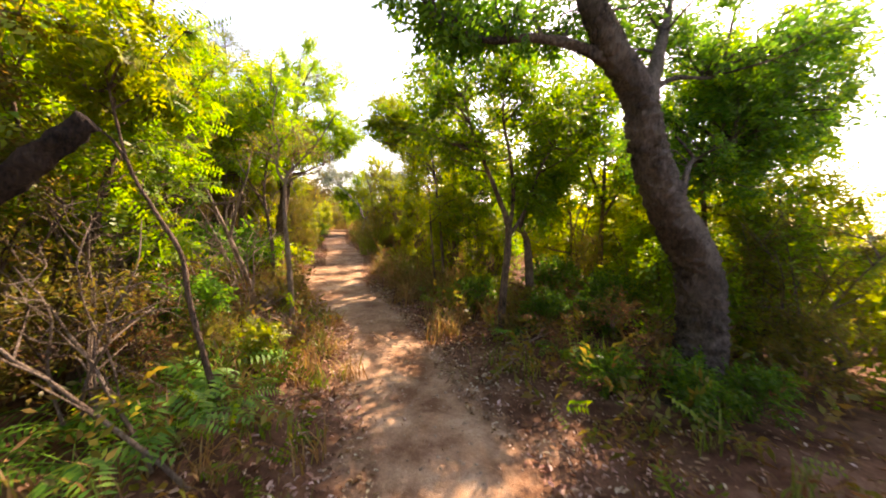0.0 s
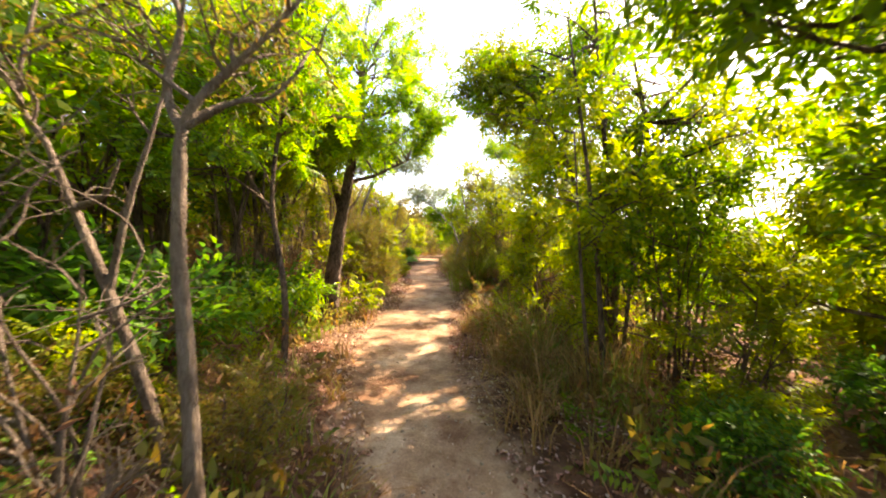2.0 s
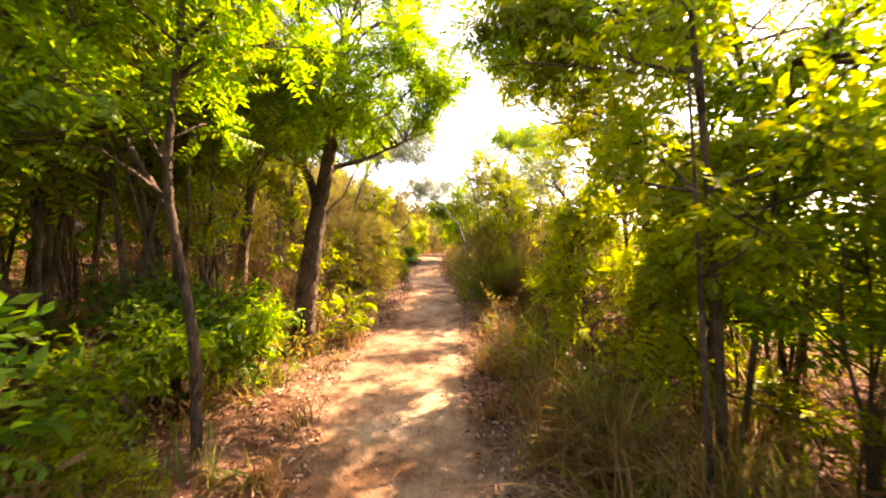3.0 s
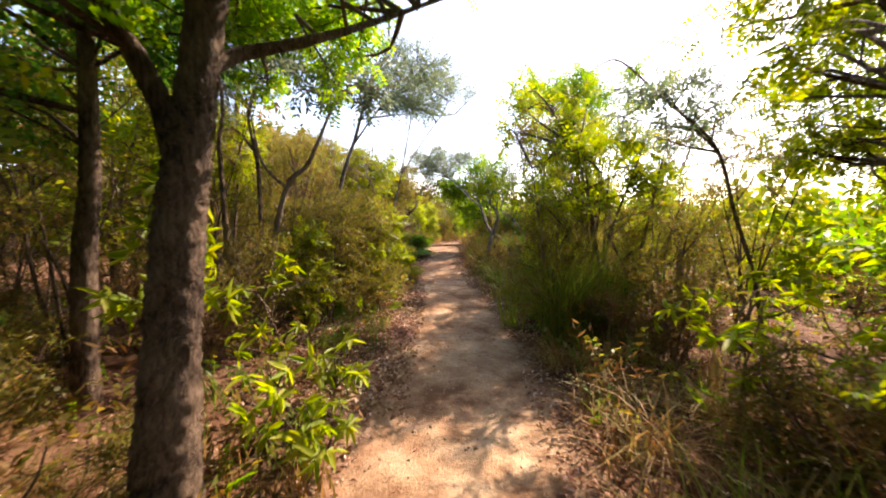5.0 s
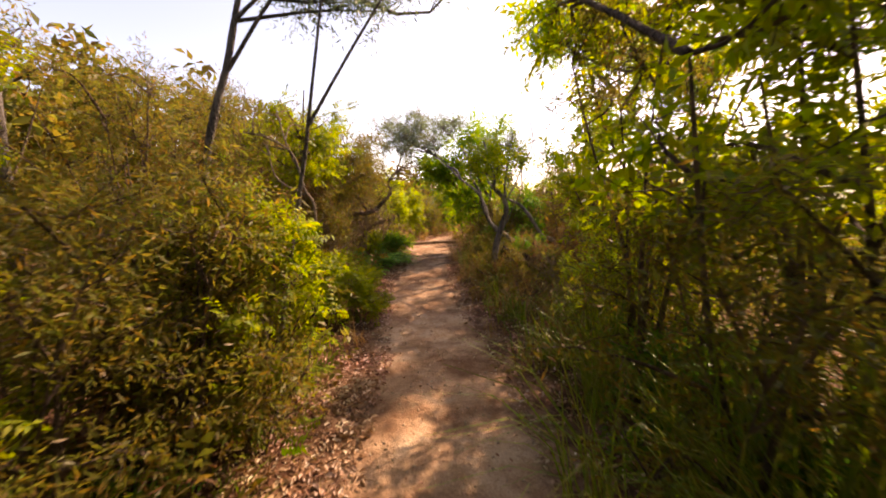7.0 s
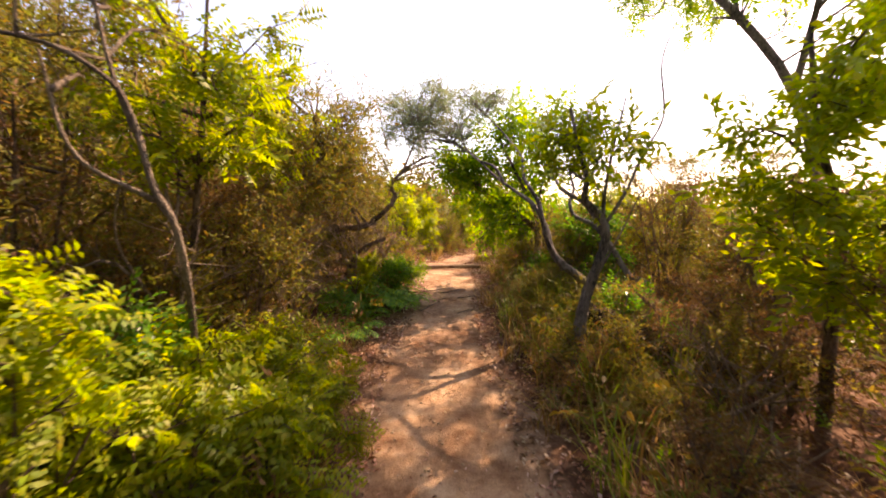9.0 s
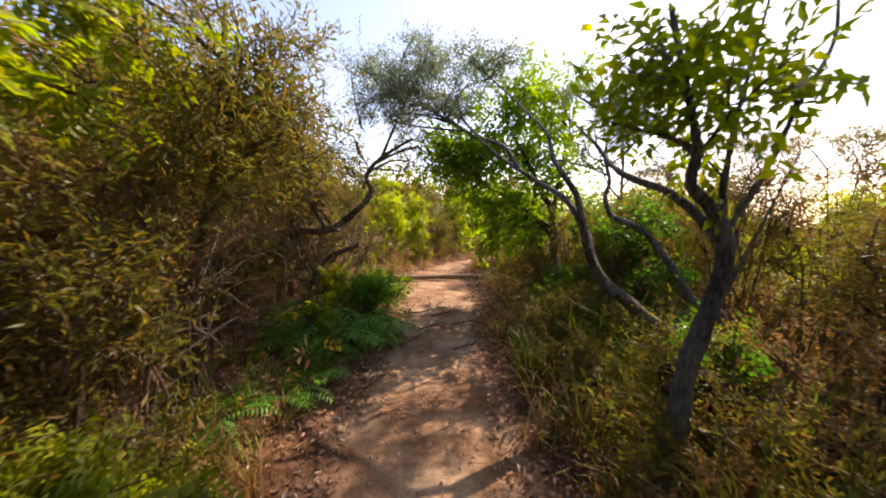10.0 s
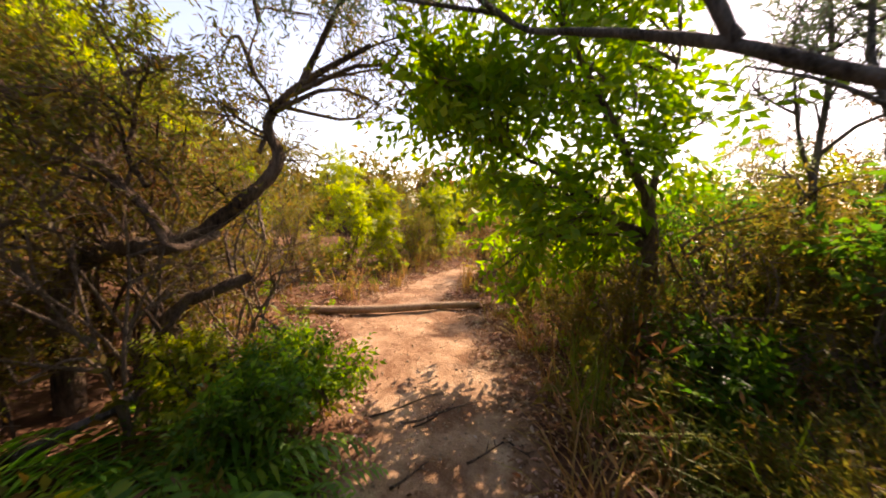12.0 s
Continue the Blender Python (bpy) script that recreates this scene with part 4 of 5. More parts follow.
# left side
hedge(3.0, 7.8, 0.6, -1, 1.2, ["feathery", "olive", "bare", "brown"], 0, 0.75, 1, 0.6)
hedge(1.6, 4.0, 0.9, -1, 1.9, ["feathery", "olive", "bare"], 1, 0.85, 101, 0.4)
hedge(3.4, 5.6, 0.4, -1, 0.55, ["bare", "feathery", "olive", "brown"], 0, 0.6, 130, 0.5)
hedge(3.2, 5.2, 0.35, 1, 0.85, ["olive", "brown", "dark", "feathery"], 0, 0.62, 131, 0.7)
hedge(1.2, 8.0, 0.85, -1, 2.3, ["feathery", "feathery", "green"], 2, 1.15, 2, 0.6)
hedge(-2.0, 9.0, 1.4, -1, 3.6, ["green", "feathery"], 3, 1.5, 3, 1.0)
hedge(5.4, 8.0, 0.8, -1, 0.75, ["dark", "green", "feathery"], 0, 0.7, 4, 0.25)
hedge(10.3, 13.2, 0.7, -1, 1.0, ["olive", "olive", "feathery"], 1, 0.8, 5, 0.4)
hedge(10.0, 21, 1.1, -1, 2.1, ["olive", "olive", "feathery"], 2, 0.88, 6, 0.7)
hedge(9, 24, 1.6, -1, 3.6, ["olive", "olive", "feathery"], 3, 1.0, 7, 1.2)
hedge(8.5, 14, 0.8, -1, 2.6, ["olive", "brown"], 1, 0.9, 107, 1.2)
hedge(12.4, 14.3, 0.45, -1, 0.95, ["feathery", "olive", "dark"], 1, 0.66, 8, 0.5)
hedge(14.4, 16.6, 0.5, -1, 1.2, ["olive", "brown", "olive", "brown"], 1, 0.8, 108, 0.5)
hedge(14.6, 17.2, 0.6, -1, 1.7, ["olive", "feathery", "brown"], 1, 1.15, 9, 0.5)
hedge(18.9, 20.2, 0.5, -1, 1.1, ["olive", "brown"], 1, 0.85, 109, 0.5)
hedge(8.4, 19, 0.6, -1, 1.2, ["brown", "bare", "olive", "dark"], 0, 0.8, 119, 1.6)
hedge(14, 19.5, 0.55, 1, 0.9, ["brown", "bare", "olive", "olive"], 0, 0.8, 120, 1.8)
# right side
hedge(0.5, 5.5, 0.9, 1, 3.0, ["green", "feathery", "olive"], 1, 0.9, 10, 0.9)
hedge(2.6, 6.5, 0.7, 1, 1.6, ["dark", "feathery", "brown"], 0, 0.8, 113, 1.2)
hedge(1.5, 6, 0.9, 1, 4.2, ["green", "feathery"], 3, 0.9, 110, 1.2)
hedge(5.2, 8.0, 1.1, 1, 1.5, ["green", "feathery", "feathery"], 1, 0.9, 11, 0.6)
hedge(5.8, 8.4, 1.0, 1, 1.5, ["feathery", "feathery", "green"], 2, 0.8, 12, 0.7)
hedge(4.5, 10.5, 1.3, 1, 3.3, ["green", "feathery"], 3, 0.9, 13, 0.9)
hedge(10.7, 13.4, 0.6, 1, 0.9, ["feathery", "olive", "feathery"], 1, 0.85, 14, 0.5)
hedge(9.9, 12.4, 0.32, 1, 0.6, ["olive", "dark", "olive", "brown"], 0, 0.75, 141, 0.6)
hedge(8.2, 10.6, 0.45, 1, 1.3, ["olive", "brown"], 0, 0.9, 151, 1.6)
hedge(7.4, 9.2, 0.45, -1, 1.6, ["brown", "dark"], 0, 0.7, 152, 1.2)
hedge(10.6, 13.6, 0.8, 1, 1.1, ["feathery", "feathery", "olive"], 2, 0.85, 15, 1.6)
hedge(13.8, 20.5, 0.9, 1, 0.5, ["olive", "olive", "brown"], 0, 0.7, 16, 0.35)
hedge(15.0, 21.5, 1.0, 1, 2.2, ["olive", "olive", "brown"], 1, 0.8, 17, 1.0)
hedge(14, 24, 1.6, 1, 4.2, ["olive", "brown", "feathery"], 1, 1.0, 18, 2.0)
hedge(18.2, 21.0, 0.6, 1, 0.7, ["brown", "olive", "olive"], 1, 0.65, 19, 0.3)
# beyond the log
for i, (x, y, k, f, s) in enumerate([(-1.6, 21.3, "olive", 1, 0.8), (-1.1, 22.4, "feathery", 1, 0.9), (-0.6, 23.6, "feathery", 1, 0.95), (-2.2, 23, "olive", 2, 0.75), (0.2, 24.6, "olive", 1, 0.9), (0.9, 25.4, "feathery", 1, 0.95), (0.05, 23.4, "olive", 1, 0.7), (-0.4, 22.8, "feathery", 1, 0.62), (0.5, 24.2, "feathery", 1, 0.9),
                                     (1.15, 21.6, "brown", 1, 0.7), (1.5, 22.6, "olive", 1, 0.8), (2.0, 21.8, "feathery", 1, 0.8), (2.4, 23.2, "feathery", 1, 1.0), (-1.6, 25, "feathery", 2, 0.85), (0.0, 26.5, "olive", 2, 0.75),
                                     (1.9, 26.6, "feathery", 2, 0.8), (3.4, 24.4, "olive", 1, 1.1), (-3.6, 25, "olive", 2, 0.9), (3.0, 20.2, "olive", 1, 0.8), (2.6, 19.2, "dark", 1, 0.75)]):
    shrub(k, f, x, y, s, i * 1.7)
for i, (x, y, k, f, s) in enumerate([(2.2, 18.6, "dark", 1, 0.8), (2.6, 17.9, "olive", 1, 0.8), (1.95, 17.9, "olive", 1, 0.7), (2.9, 18.5, "feathery", 1, 0.85), (2.0, 19.2, "olive", 1, 0.75), (1.45, 17.7, "dark", 0, 0.8), (1.3, 18.1, "bare", 1, 0.6), (1.8, 18.4, "bare", 1, 0.7), (1.75, 17.8, "olive", 1, 0.85), (2.1, 17.45, "dark", 1, 0.8), (2.4, 17.9, "olive", 1, 0.9), (1.6, 17.65, "bare", 1, 0.65), (1.95, 17.3, "bare", 1, 0.6)]):
    shrub(k, f, x, y, s, i * 1.3)
# single shrubs that stand out
for i, (x, y, k, f, s) in enumerate([(-0.85, 14.05, "feathery", 0, 0.8), (-1.15, 13.8, "feathery", 0, 0.95), (-1.45, 14.25, "feathery", 0, 1.05), (-0.78, 14.5, "feathery", 0, 0.7), (-1.2, 14.75, "feathery", 0, 0.9), (-1.6, 15.1, "olive", 1, 0.9), (-1.9, 14.6, "bare", 1, 1.0), (-1.5, 15.6, "bare", 1, 0.9), (-1.7, 16.2, "bare", 1, 1.0), (-0.95, 11.75, "olive", 0, 0.9), (2.0, 8.0, "brown", 0, 0.9), (2.5, 8.3, "brown", 0, 1.0), (1.75, 8.5, "olive", 0, 0.7), (2.6, 7.6, "olive", 0, 1.0), (3.0, 8.1, "brown", 0, 1.1), (-1.9, 8.0, "brown", 0, 0.7), (-2.3, 7.7, "olive", 0, 0.8), (2.4, 13.9, "brown", 1, 0.8), (2.0, 15.4, "brown", 0, 1.0), (3.2, 17.5, "olive", 2, 0.72), (3.9, 18.6, "brown", 1, 1.25), (2.9, 17.1, "brown", 1, 1.05), (4.6, 17.8, "olive", 2, 0.8), (3.5, 19.6, "olive", 2, 0.7), (4.2, 16.4, "brown", 1, 1.2), (3.3, 15.9, "brown", 1, 1.1), (2.7, 15.2, "brown", 1, 0.85), (1.9, 16.7, "bare", 0, 0.9), (1.5, 16.9, "olive", 0, 0.8), (-1.5, 18.0, "bare", 1, 0.9), (-1.15, 18.4, "bare", 1, 0.8), (-2.1, 17.8, "bare", 1, 1.0), (-1.9, 18.6, "brown", 1, 1.1), (-0.8, 17.75, "dark", 0, 0.62), (-1.2, 18.0, "feathery", 0, 0.7), (-1.25, 11.6, "olive", 1, 1.0), (-1.2, 11.95, "olive", 1, 1.0), (-1.0, 12.05, "feathery", 1, 0.85), (-1.4, 11.0, "olive", 1, 0.85), (-1.6, 12.2, "olive", 1, 1.0), (-0.78, 18.15, "dark", 0, 0.6), (-1.7, 6.8, "feathery", 2, 1.2), (-1.6, 7.4, "feathery", 2, 0.95), (-2.7, 6.9, "feathery", 2, 1.3), (1.7, 7.5, "feathery", 1, 1.0), (3.6, 2.9, "green", 1, 0.8), (4.2, 3.6, "feathery", 1, 0.9), (3.9, 2.0, "olive", 0, 1.0), (3.3, 3.8, "dark", 0, 0.9), (4.6, 2.8, "green", 1, 1.0), (1.95, 11.3, "feathery", 2, 0.95), (1.5, 12.0, "olive", 2, 0.9), (-2.6, 20.6, "olive", 1, 1.0), (-3.3, 21.6, "olive", 2, 0.8), (-2.8, 22.3, "feathery", 1, 1.0), (-4.0, 20.4, "olive", 2, 0.9), (-2.3, 19.6, "brown", 1, 0.9), (-3.0, 19.0, "olive", 1, 1.0),
                                     (-1.3, 2.5, "bare", 1, 0.8), (-1.3, 3.95, "bare", 1, 0.8), (-1.25, 3.5, "dark", 0, 0.8), (-0.95, 3.35, "olive", 0, 0.6), (1.75, 8.4, "brown", 0, 0.7), (-1.7, 7.9, "brown", 0, 0.9), (-2.1, 8.3, "olive", 0, 0.9), (-2.6, 8.1, "brown", 0, 1.1), (-1.5, 8.3, "olive", 0, 0.6), (-1.75, 3.5, "bare", 1, 1.1), (-1.0, 4.3, "bare", 1, 0.8), (-2.2, 4.2, "bare", 1, 1.2), (-1.5, 5.2, "dark", 0, 1.1), (-1.75, 2.9, "olive", 0, 1.2), (-2.1, 5.4, "dark", 0, 1.2), (-1.6, 18.7, "bare", 1, 0.9), (1.9, 14.6, "bare", 0, 1.0), (-1.5, 19.2, "bare", 1, 0.8), (-1.26, 7.15, "green", 0, 0.9), (-1.6, 6.9, "dark", 0, 1.1), (1.0, 15.0, "brown", 0, 0.6), (2.45, 1.85, "dark", 0, 0.55), (2.15, 2.35, "dark", 0, 0.5), (2.95, 1.75, "dark", 0, 0.5), (1.15, 10.9, "olive", 1, 0.9), (-0.68, 18.1, "green", 0, 0.62), (1.5, 15.7, "olive", 0, 0.9), (1.8, 15.8, "dark", 0, 0.8)]):
    shrub(k, f, x, y, s, i * 2.1)


# ---------------------------------------------------------------- ferns, broad-leaved saplings
def fern(x, y, scale, seed, n=9):
    rng = np.random.default_rng(seed)
    root = new("fern")
    root.location = at(x, y)
    tagged(root, "bright green fern with arching fronds on leaf litter", "fern", "ferns beside the path")
    for i in range(n):
        a = i * 6.283 / n + rng.normal() * 0.2
        ln = scale * (0.45 + 0.25 * rng.random())
        s = np.linspace(0, 1, 15)
        path = np.stack([np.cos(a) * ln * s, np.sin(a) * ln * s, ln * (0.75 * s - 0.65 * s ** 2.2) + 0.02], 1)
        pile = Pile()
        pile.add(*tube(path, 0.004, 0.0015, 3))
        for j in range(2, 15):
            w = 0.13 * scale * np.sin(np.pi * min(1, 0.12 + 0.88 * (1 - s[j]))) + 0.015
            for sd in (-1, 1):
                b, q = blade(w * (0.85 + 0.3 * rng.random()), 0.03 * scale, 0.1, 0.2)
                pile.add(turn_x(b, a + sd * 1.2, 0.15, sd * 0.3, path[j]), q)
        part("frond", pile.mesh("frond", FERN), root)
    return root


for i, (x, y, s) in enumerate([(-0.95, 2.45, 1.0), (-1.3, 2.2, 1.1), (-0.7, 2.75, 0.8), (-1.1, 2.9, 0.9), (-1.5, 2.6, 1.0), (-1.9, 4.85, 1.1), (-1.45, 4.6, 0.9), (-1.65, 5.05, 0.9), (-1.9, 4.4, 1.0), (-1.2, 5.45, 0.7), (-1.7, 3.9, 1.1), (-1.3, 4.1, 0.8), (-1.55, 3.4, 0.9),
                               (-1.35, 11.4, 0.7), (-1.1, 16.2, 0.9), (-1.4, 15.9, 0.8), (-0.95, 16.6, 0.7), (-1.25, 17.1, 1.1), (-0.95, 17.3, 0.9), (-1.5, 17.4, 1.1), (-1.0, 17.0, 0.8), (2.3, 3.2, 0.7), (2.0, 3.9, 0.6), (-0.75, 17.3, 1.2), (-1.2, 17.4, 1.5), (-0.7, 17.55, 1.0), (-1.05, 17.15, 1.4), (-0.62, 17.45, 1.1), (-0.9, 17.5, 1.4), (-1.3, 17.65, 1.6), (-0.95, 3.1, 1.3), (-1.3, 3.25, 1.5), (-1.15, 2.75, 1.3), (-0.75, 3.4, 0.9)]):
    fern(x, y, s * 0.72, 40 + i)


def broad_sapling(x, y, tall, seed, n=5):
    rng = np.random.default_rng(seed)
    b = at(x, y)
    stems = [([(0, 0, -0.05), (0.03, 0.02, tall * 0.5), (rng.normal() * 0.1, rng.normal() * 0.1, tall)], 0.009, 0.004)]
    clumps = [(rng.normal() * 0.16, rng.normal() * 0.16, tall * (0.55 + 0.5 * rng.random()), 0.14) for _ in range(n)]
    return plant("sapling", "young plant with broad yellow-green leaves", "sapling", b, stems, clumps, "broad", BARK, LEAF_YELLOW, rng, twigs=2, sprays=1, size=0.78, group="broad-leaved saplings", sides=5)


for i, (x, y, h) in enumerate([(-0.85, 8.75, 0.42), (-0.7, 8.95, 0.38), (-1.0, 9.0, 0.5), (-1.3, 9.6, 0.6), (-0.8, 9.35, 0.4), (-1.45, 8.7, 1.5), (-1.6, 9.0, 1.6), (1.75, 8.9, 0.85), (2.1, 9.3, 0.9), (2.3, 8.6, 0.8), (1.9, 9.7, 0.8), (-1.45, 3.2, 0.6), (-1.5, 9.9, 1.1), (-1.2, 17.0, 0.5), (2.5, 6.2, 0.5)]):
    broad_sapling(x, y, h, 70 + i, 11 if h > 1.4 else 5)


# ---------------------------------------------------------------- grasses
def blades(pile, x, y, n, tall, spread, lean, rng, width=0.006):
    base = np.stack([x + rng.normal(size=n) * 0.06, y + rng.normal(size=n) * 0.06], 1)
    a = rng.random(n) * 6.283
    ln, out = tall * (0.5 + 0.6 * rng.random(n)), spread * (0.3 + rng.random(n))
    z0 = height(base[:, 0], base[:, 1]) - 0.02
    s = np.array([0, 0.35, 0.7, 1.0])
    dx, dy = np.cos(a) * out + lean[0], np.sin(a) * out + lean[1]
    px = base[:, 0][:, None] + dx[:, None] * s ** 1.8
    py = base[:, 1][:, None] + dy[:, None] * s ** 1.8
    pz = z0[:, None] + ln[:, None] * (s * (1.25 - 0.25 * s) - (np.hypot(dx, dy) / (ln + 0.01))[:, None] * 0.28 * s ** 3)
    c = np.stack([px, py, pz], -1)
    b = a + 1.57 + rng.normal(size=n) * 0.5
    w = np.stack([np.cos(b), np.sin(b), np.zeros(n)], 1)[:, None] * (width * np.array([1, 0.9, 0.6, 0.15]))[None, :, None]
    v = np.stack([c - w, c + w], 2).reshape(n, 8, 3)
    q = np.array([(0, 1, 3, 2), (2, 3, 5, 4), (4, 5, 7, 6)])
    pile.add(v.reshape(-1, 3), (q[None] + (np.arange(n) * 8)[:, None, None]).reshape(-1, 4))


def grass_field(name, label, material, spots, seed):
    rng = np.random.default_rng(seed)
    pile = Pile()
    for y0, y1, side, o0, o1, count, n, tall, spread in spots:
        for _ in range(count):
            y = y0 + (y1 - y0) * rng.random()
            x = np.interp(y, TRAIL_Y, TRAIL_X) + side * (np.interp(y, TRAIL_Y, TRAIL_W) + o0 + (o1 - o0) * rng.random())
            blades(pile, x, y, n, tall * (0.7 + 0.6 * rng.random()), spread, (rng.normal() * 0.06, rng.normal() * 0.06), rng)
    return tagged(new(name, pile.mesh(name, material)), label, "grass", kind="stuff")


grass_field("dry_grass", "dry straw-coloured grass along the path edges", STRAW,
            [(3.5, 8.2, 1, 0.1, 1.3, 60, 24, 0.42, 0.26), (8.2, 10.5, 1, 0.2, 1.4, 40, 16, 0.3, 0.45), (3.0, 9.0, -1, 0.0, 0.7, 40, 18, 0.24, 0.15), (13, 16, -1, 0.1, 0.8, 26, 22, 0.3, 0.2), (12.5, 20, 1, 0.15, 1.6, 70, 24, 0.4, 0.32), (20.6, 26, 1, 0.2, 3, 50, 22, 0.5, 0.2), (16, 22, 1, 1.5, 4.5, 70, 22, 0.6, 0.25),
             (20.5, 26, -1, 0.1, 2, 40, 22, 0.4, 0.2), (0, 4, -1, 0.3, 1.5, 40, 18, 0.3, 0.2), (8.8, 10, 1, 0.4, 1.6, 16, 16, 0.5, 0.55)], 1)
grass_field("green_grass", "green grass blades among the scrub", REED,
            [(5.0, 10.5, 1, 0.4, 1.4, 26, 22, 0.5, 0.3), (1, 9, -1, 0.2, 1.3, 60, 18, 0.25, 0.12), (12.5, 19, 1, 0.3, 1.5, 60, 26, 0.5, 0.3), (9, 19, -1, 0.3, 1.2, 50, 18, 0.3, 0.15), (1, 6, 1, 0.4, 2.5, 30, 16, 0.25, 0.12)], 2)


def reed_clump(x, y, n, tall, seed, label="dense clump of tall green reed grass", material=REED, width=0.005):
    rng = np.random.default_rng(seed)
    root = tagged(new("grass_clump"), label, "grass", "tall grass clumps")
    for _ in range(n):
        pile = Pile()
        blades(pile, x + rng.normal() * 0.14, y + rng.normal() * 0.14, 45, tall * (0.75 + 0.5 * rng.random()), 0.5, (rng.normal() * 0.15 - 0.08, rng.normal() * 0.12), rng, width)
        part("tuft", pile.mesh("tuft", material), root)
    return root


for i, (x, y, n, h) in enumerate([(1.3, 10.8, 5, 1.1), (1.6, 10.6, 5, 1.2), (1.25, 11.3, 4, 1.2), (2.0, 10.7, 5, 1.1), (1.25, 12.2, 4, 1.1), (1.5, 6.8, 3, 0.7), (1.3, 7.7, 3, 0.7), (1.5, 16.6, 5, 0.7), (1.75, 17.6, 5, 0.6), (1.25, 16.95, 5, 0.55), (1.5, 17.1, 5, 0.6)]):
    reed_clump(x, y, n, h, 200 + i)
for i, (x, y, n, h) in enumerate([(1.25, 6.35, 4, 0.6), (1.6, 6.05, 4, 0.7), (2.0, 6.2, 4, 0.65), (1.5, 6.7, 4, 0.65), (2.35, 6.6, 4, 0.7), (1.15, 5.6, 3, 0.45), (1.35, 8.15, 3, 0.5), (1.3, 14.85, 4, 0.4), (1.65, 14.7, 3, 0.4)]):
    reed_clump(x, y, n, h, 240 + i, "clump of long dry straw-coloured grass", STRAW, 0.004)
reed_clump(1.3, 10.5, 2, 1.2, 260, "clump of long bright green reed blades", REED, 0.009)


# ---------------------------------------------------------------- leaf litter and sticks
def litter():
    rng = np.random.default_rng(9)
    n = 52000
    y = rng.random(n) * 25 - 1
    side = np.where(rng.random(n) < 0.5, -1, 1)
    off = np.abs(rng.normal(size=n)) * np.where(rng.random(n) < 0.6, 0.6, 2.2) - 0.06
    on_path = rng.random(n) < np.where((y > 12) & (y < 17.5), 0.06, 0.03)
    off = np.where(on_path, -rng.random(n) * 0.6, off)
    x = np.interp(y, TRAIL_Y, TRAIL_X) + side * (np.interp(y, TRAIL_Y, TRAIL_W) + off)
    drift = rng.random(n) < 0.14
    x, y = np.where(drift, -0.25 - 1.3 * rng.random(n) ** 0.8, x), np.where(drift, 9.3 + 3.8 * rng.random(n), y)
    v, q = blade(1, 0.42, 0.35, 0.25, True)
    s = (0.02 + 0.036 * rng.random(n) ** 1.5) * np.where(on_path, 0.6, 1.0)
    a, p, r = rng.random(n) * 6.283, rng.normal(size=n) * 0.35, rng.normal(size=n) * 0.5
    d = np.stack([np.cos(a) * np.cos(p), np.sin(a) * np.cos(p), np.sin(p)], 1)
    sidew = np.stack([-np.sin(a), np.cos(a), 0 * a], 1)
    up = np.cross(d, sidew)
    yv = sidew * np.cos(r)[:, None] + up * np.sin(r)[:, None]
    zv = np.cross(d, yv)
    f = np.stack([d, yv, zv], 2)
    w = np.einsum("mij,kj->mki", f, v) * s[:, None, None] + np.stack([x, y, height(x, y) + 0.012], 1)[:, None]
    qq = (q[None] + (np.arange(n) * len(v))[:, None, None]).reshape(-1, 4)
    return tagged(new("leaf_litter", quads_mesh("leaf_litter", w.reshape(-1, 3), qq, LEAF_BROWN)), "brown and grey fallen leaves beside the path", "leaf litter", kind="stuff")


litter()


def pebbles():
    """Small stones and hard crumbs of earth on the trodden ground."""
    rng = np.random.default_rng(12)
    n = 5000
    y = rng.random(n) * 24 - 0.5
    x = np.interp(y, TRAIL_Y, TRAIL_X) + (rng.random(n) * 2.6 - 1.3) * np.interp(y, TRAIL_Y, TRAIL_W)
    v = np.array([(-1, -1, -1), (1, -1, -1), (1, 1, -1), (-1, 1, -1), (-0.7, -0.7, 0.8), (0.7, -0.7, 0.8), (0.7, 0.7, 0.8), (-0.7, 0.7, 0.8)], float)
    q = np.array([(4, 5, 6, 7), (0, 1, 5, 4), (1, 2, 6, 5), (2, 3, 7, 6), (3, 0, 4, 7)])
    r = 0.0025 + 0.008 * rng.random(n) ** 3
    w = v[None] * (1 + rng.normal(size=(n, 8, 3)) * 0.22) * r[:, None, None] * np.array([1.2, 1.0, 0.7])
    w = w + np.stack([x, y, height(x, y) + r * 0.3], 1)[:, None]
    qq = (q[None] + (np.arange(n) * 8)[:, None, None]).reshape(-1, 4)
    return tagged(new("pebbles", quads_mesh("pebbles", w.reshape(-1, 3), qq, TIMBER, True)), "small brown pebbles scattered on the sandy path", "gravel", kind="stuff")


pebbles()


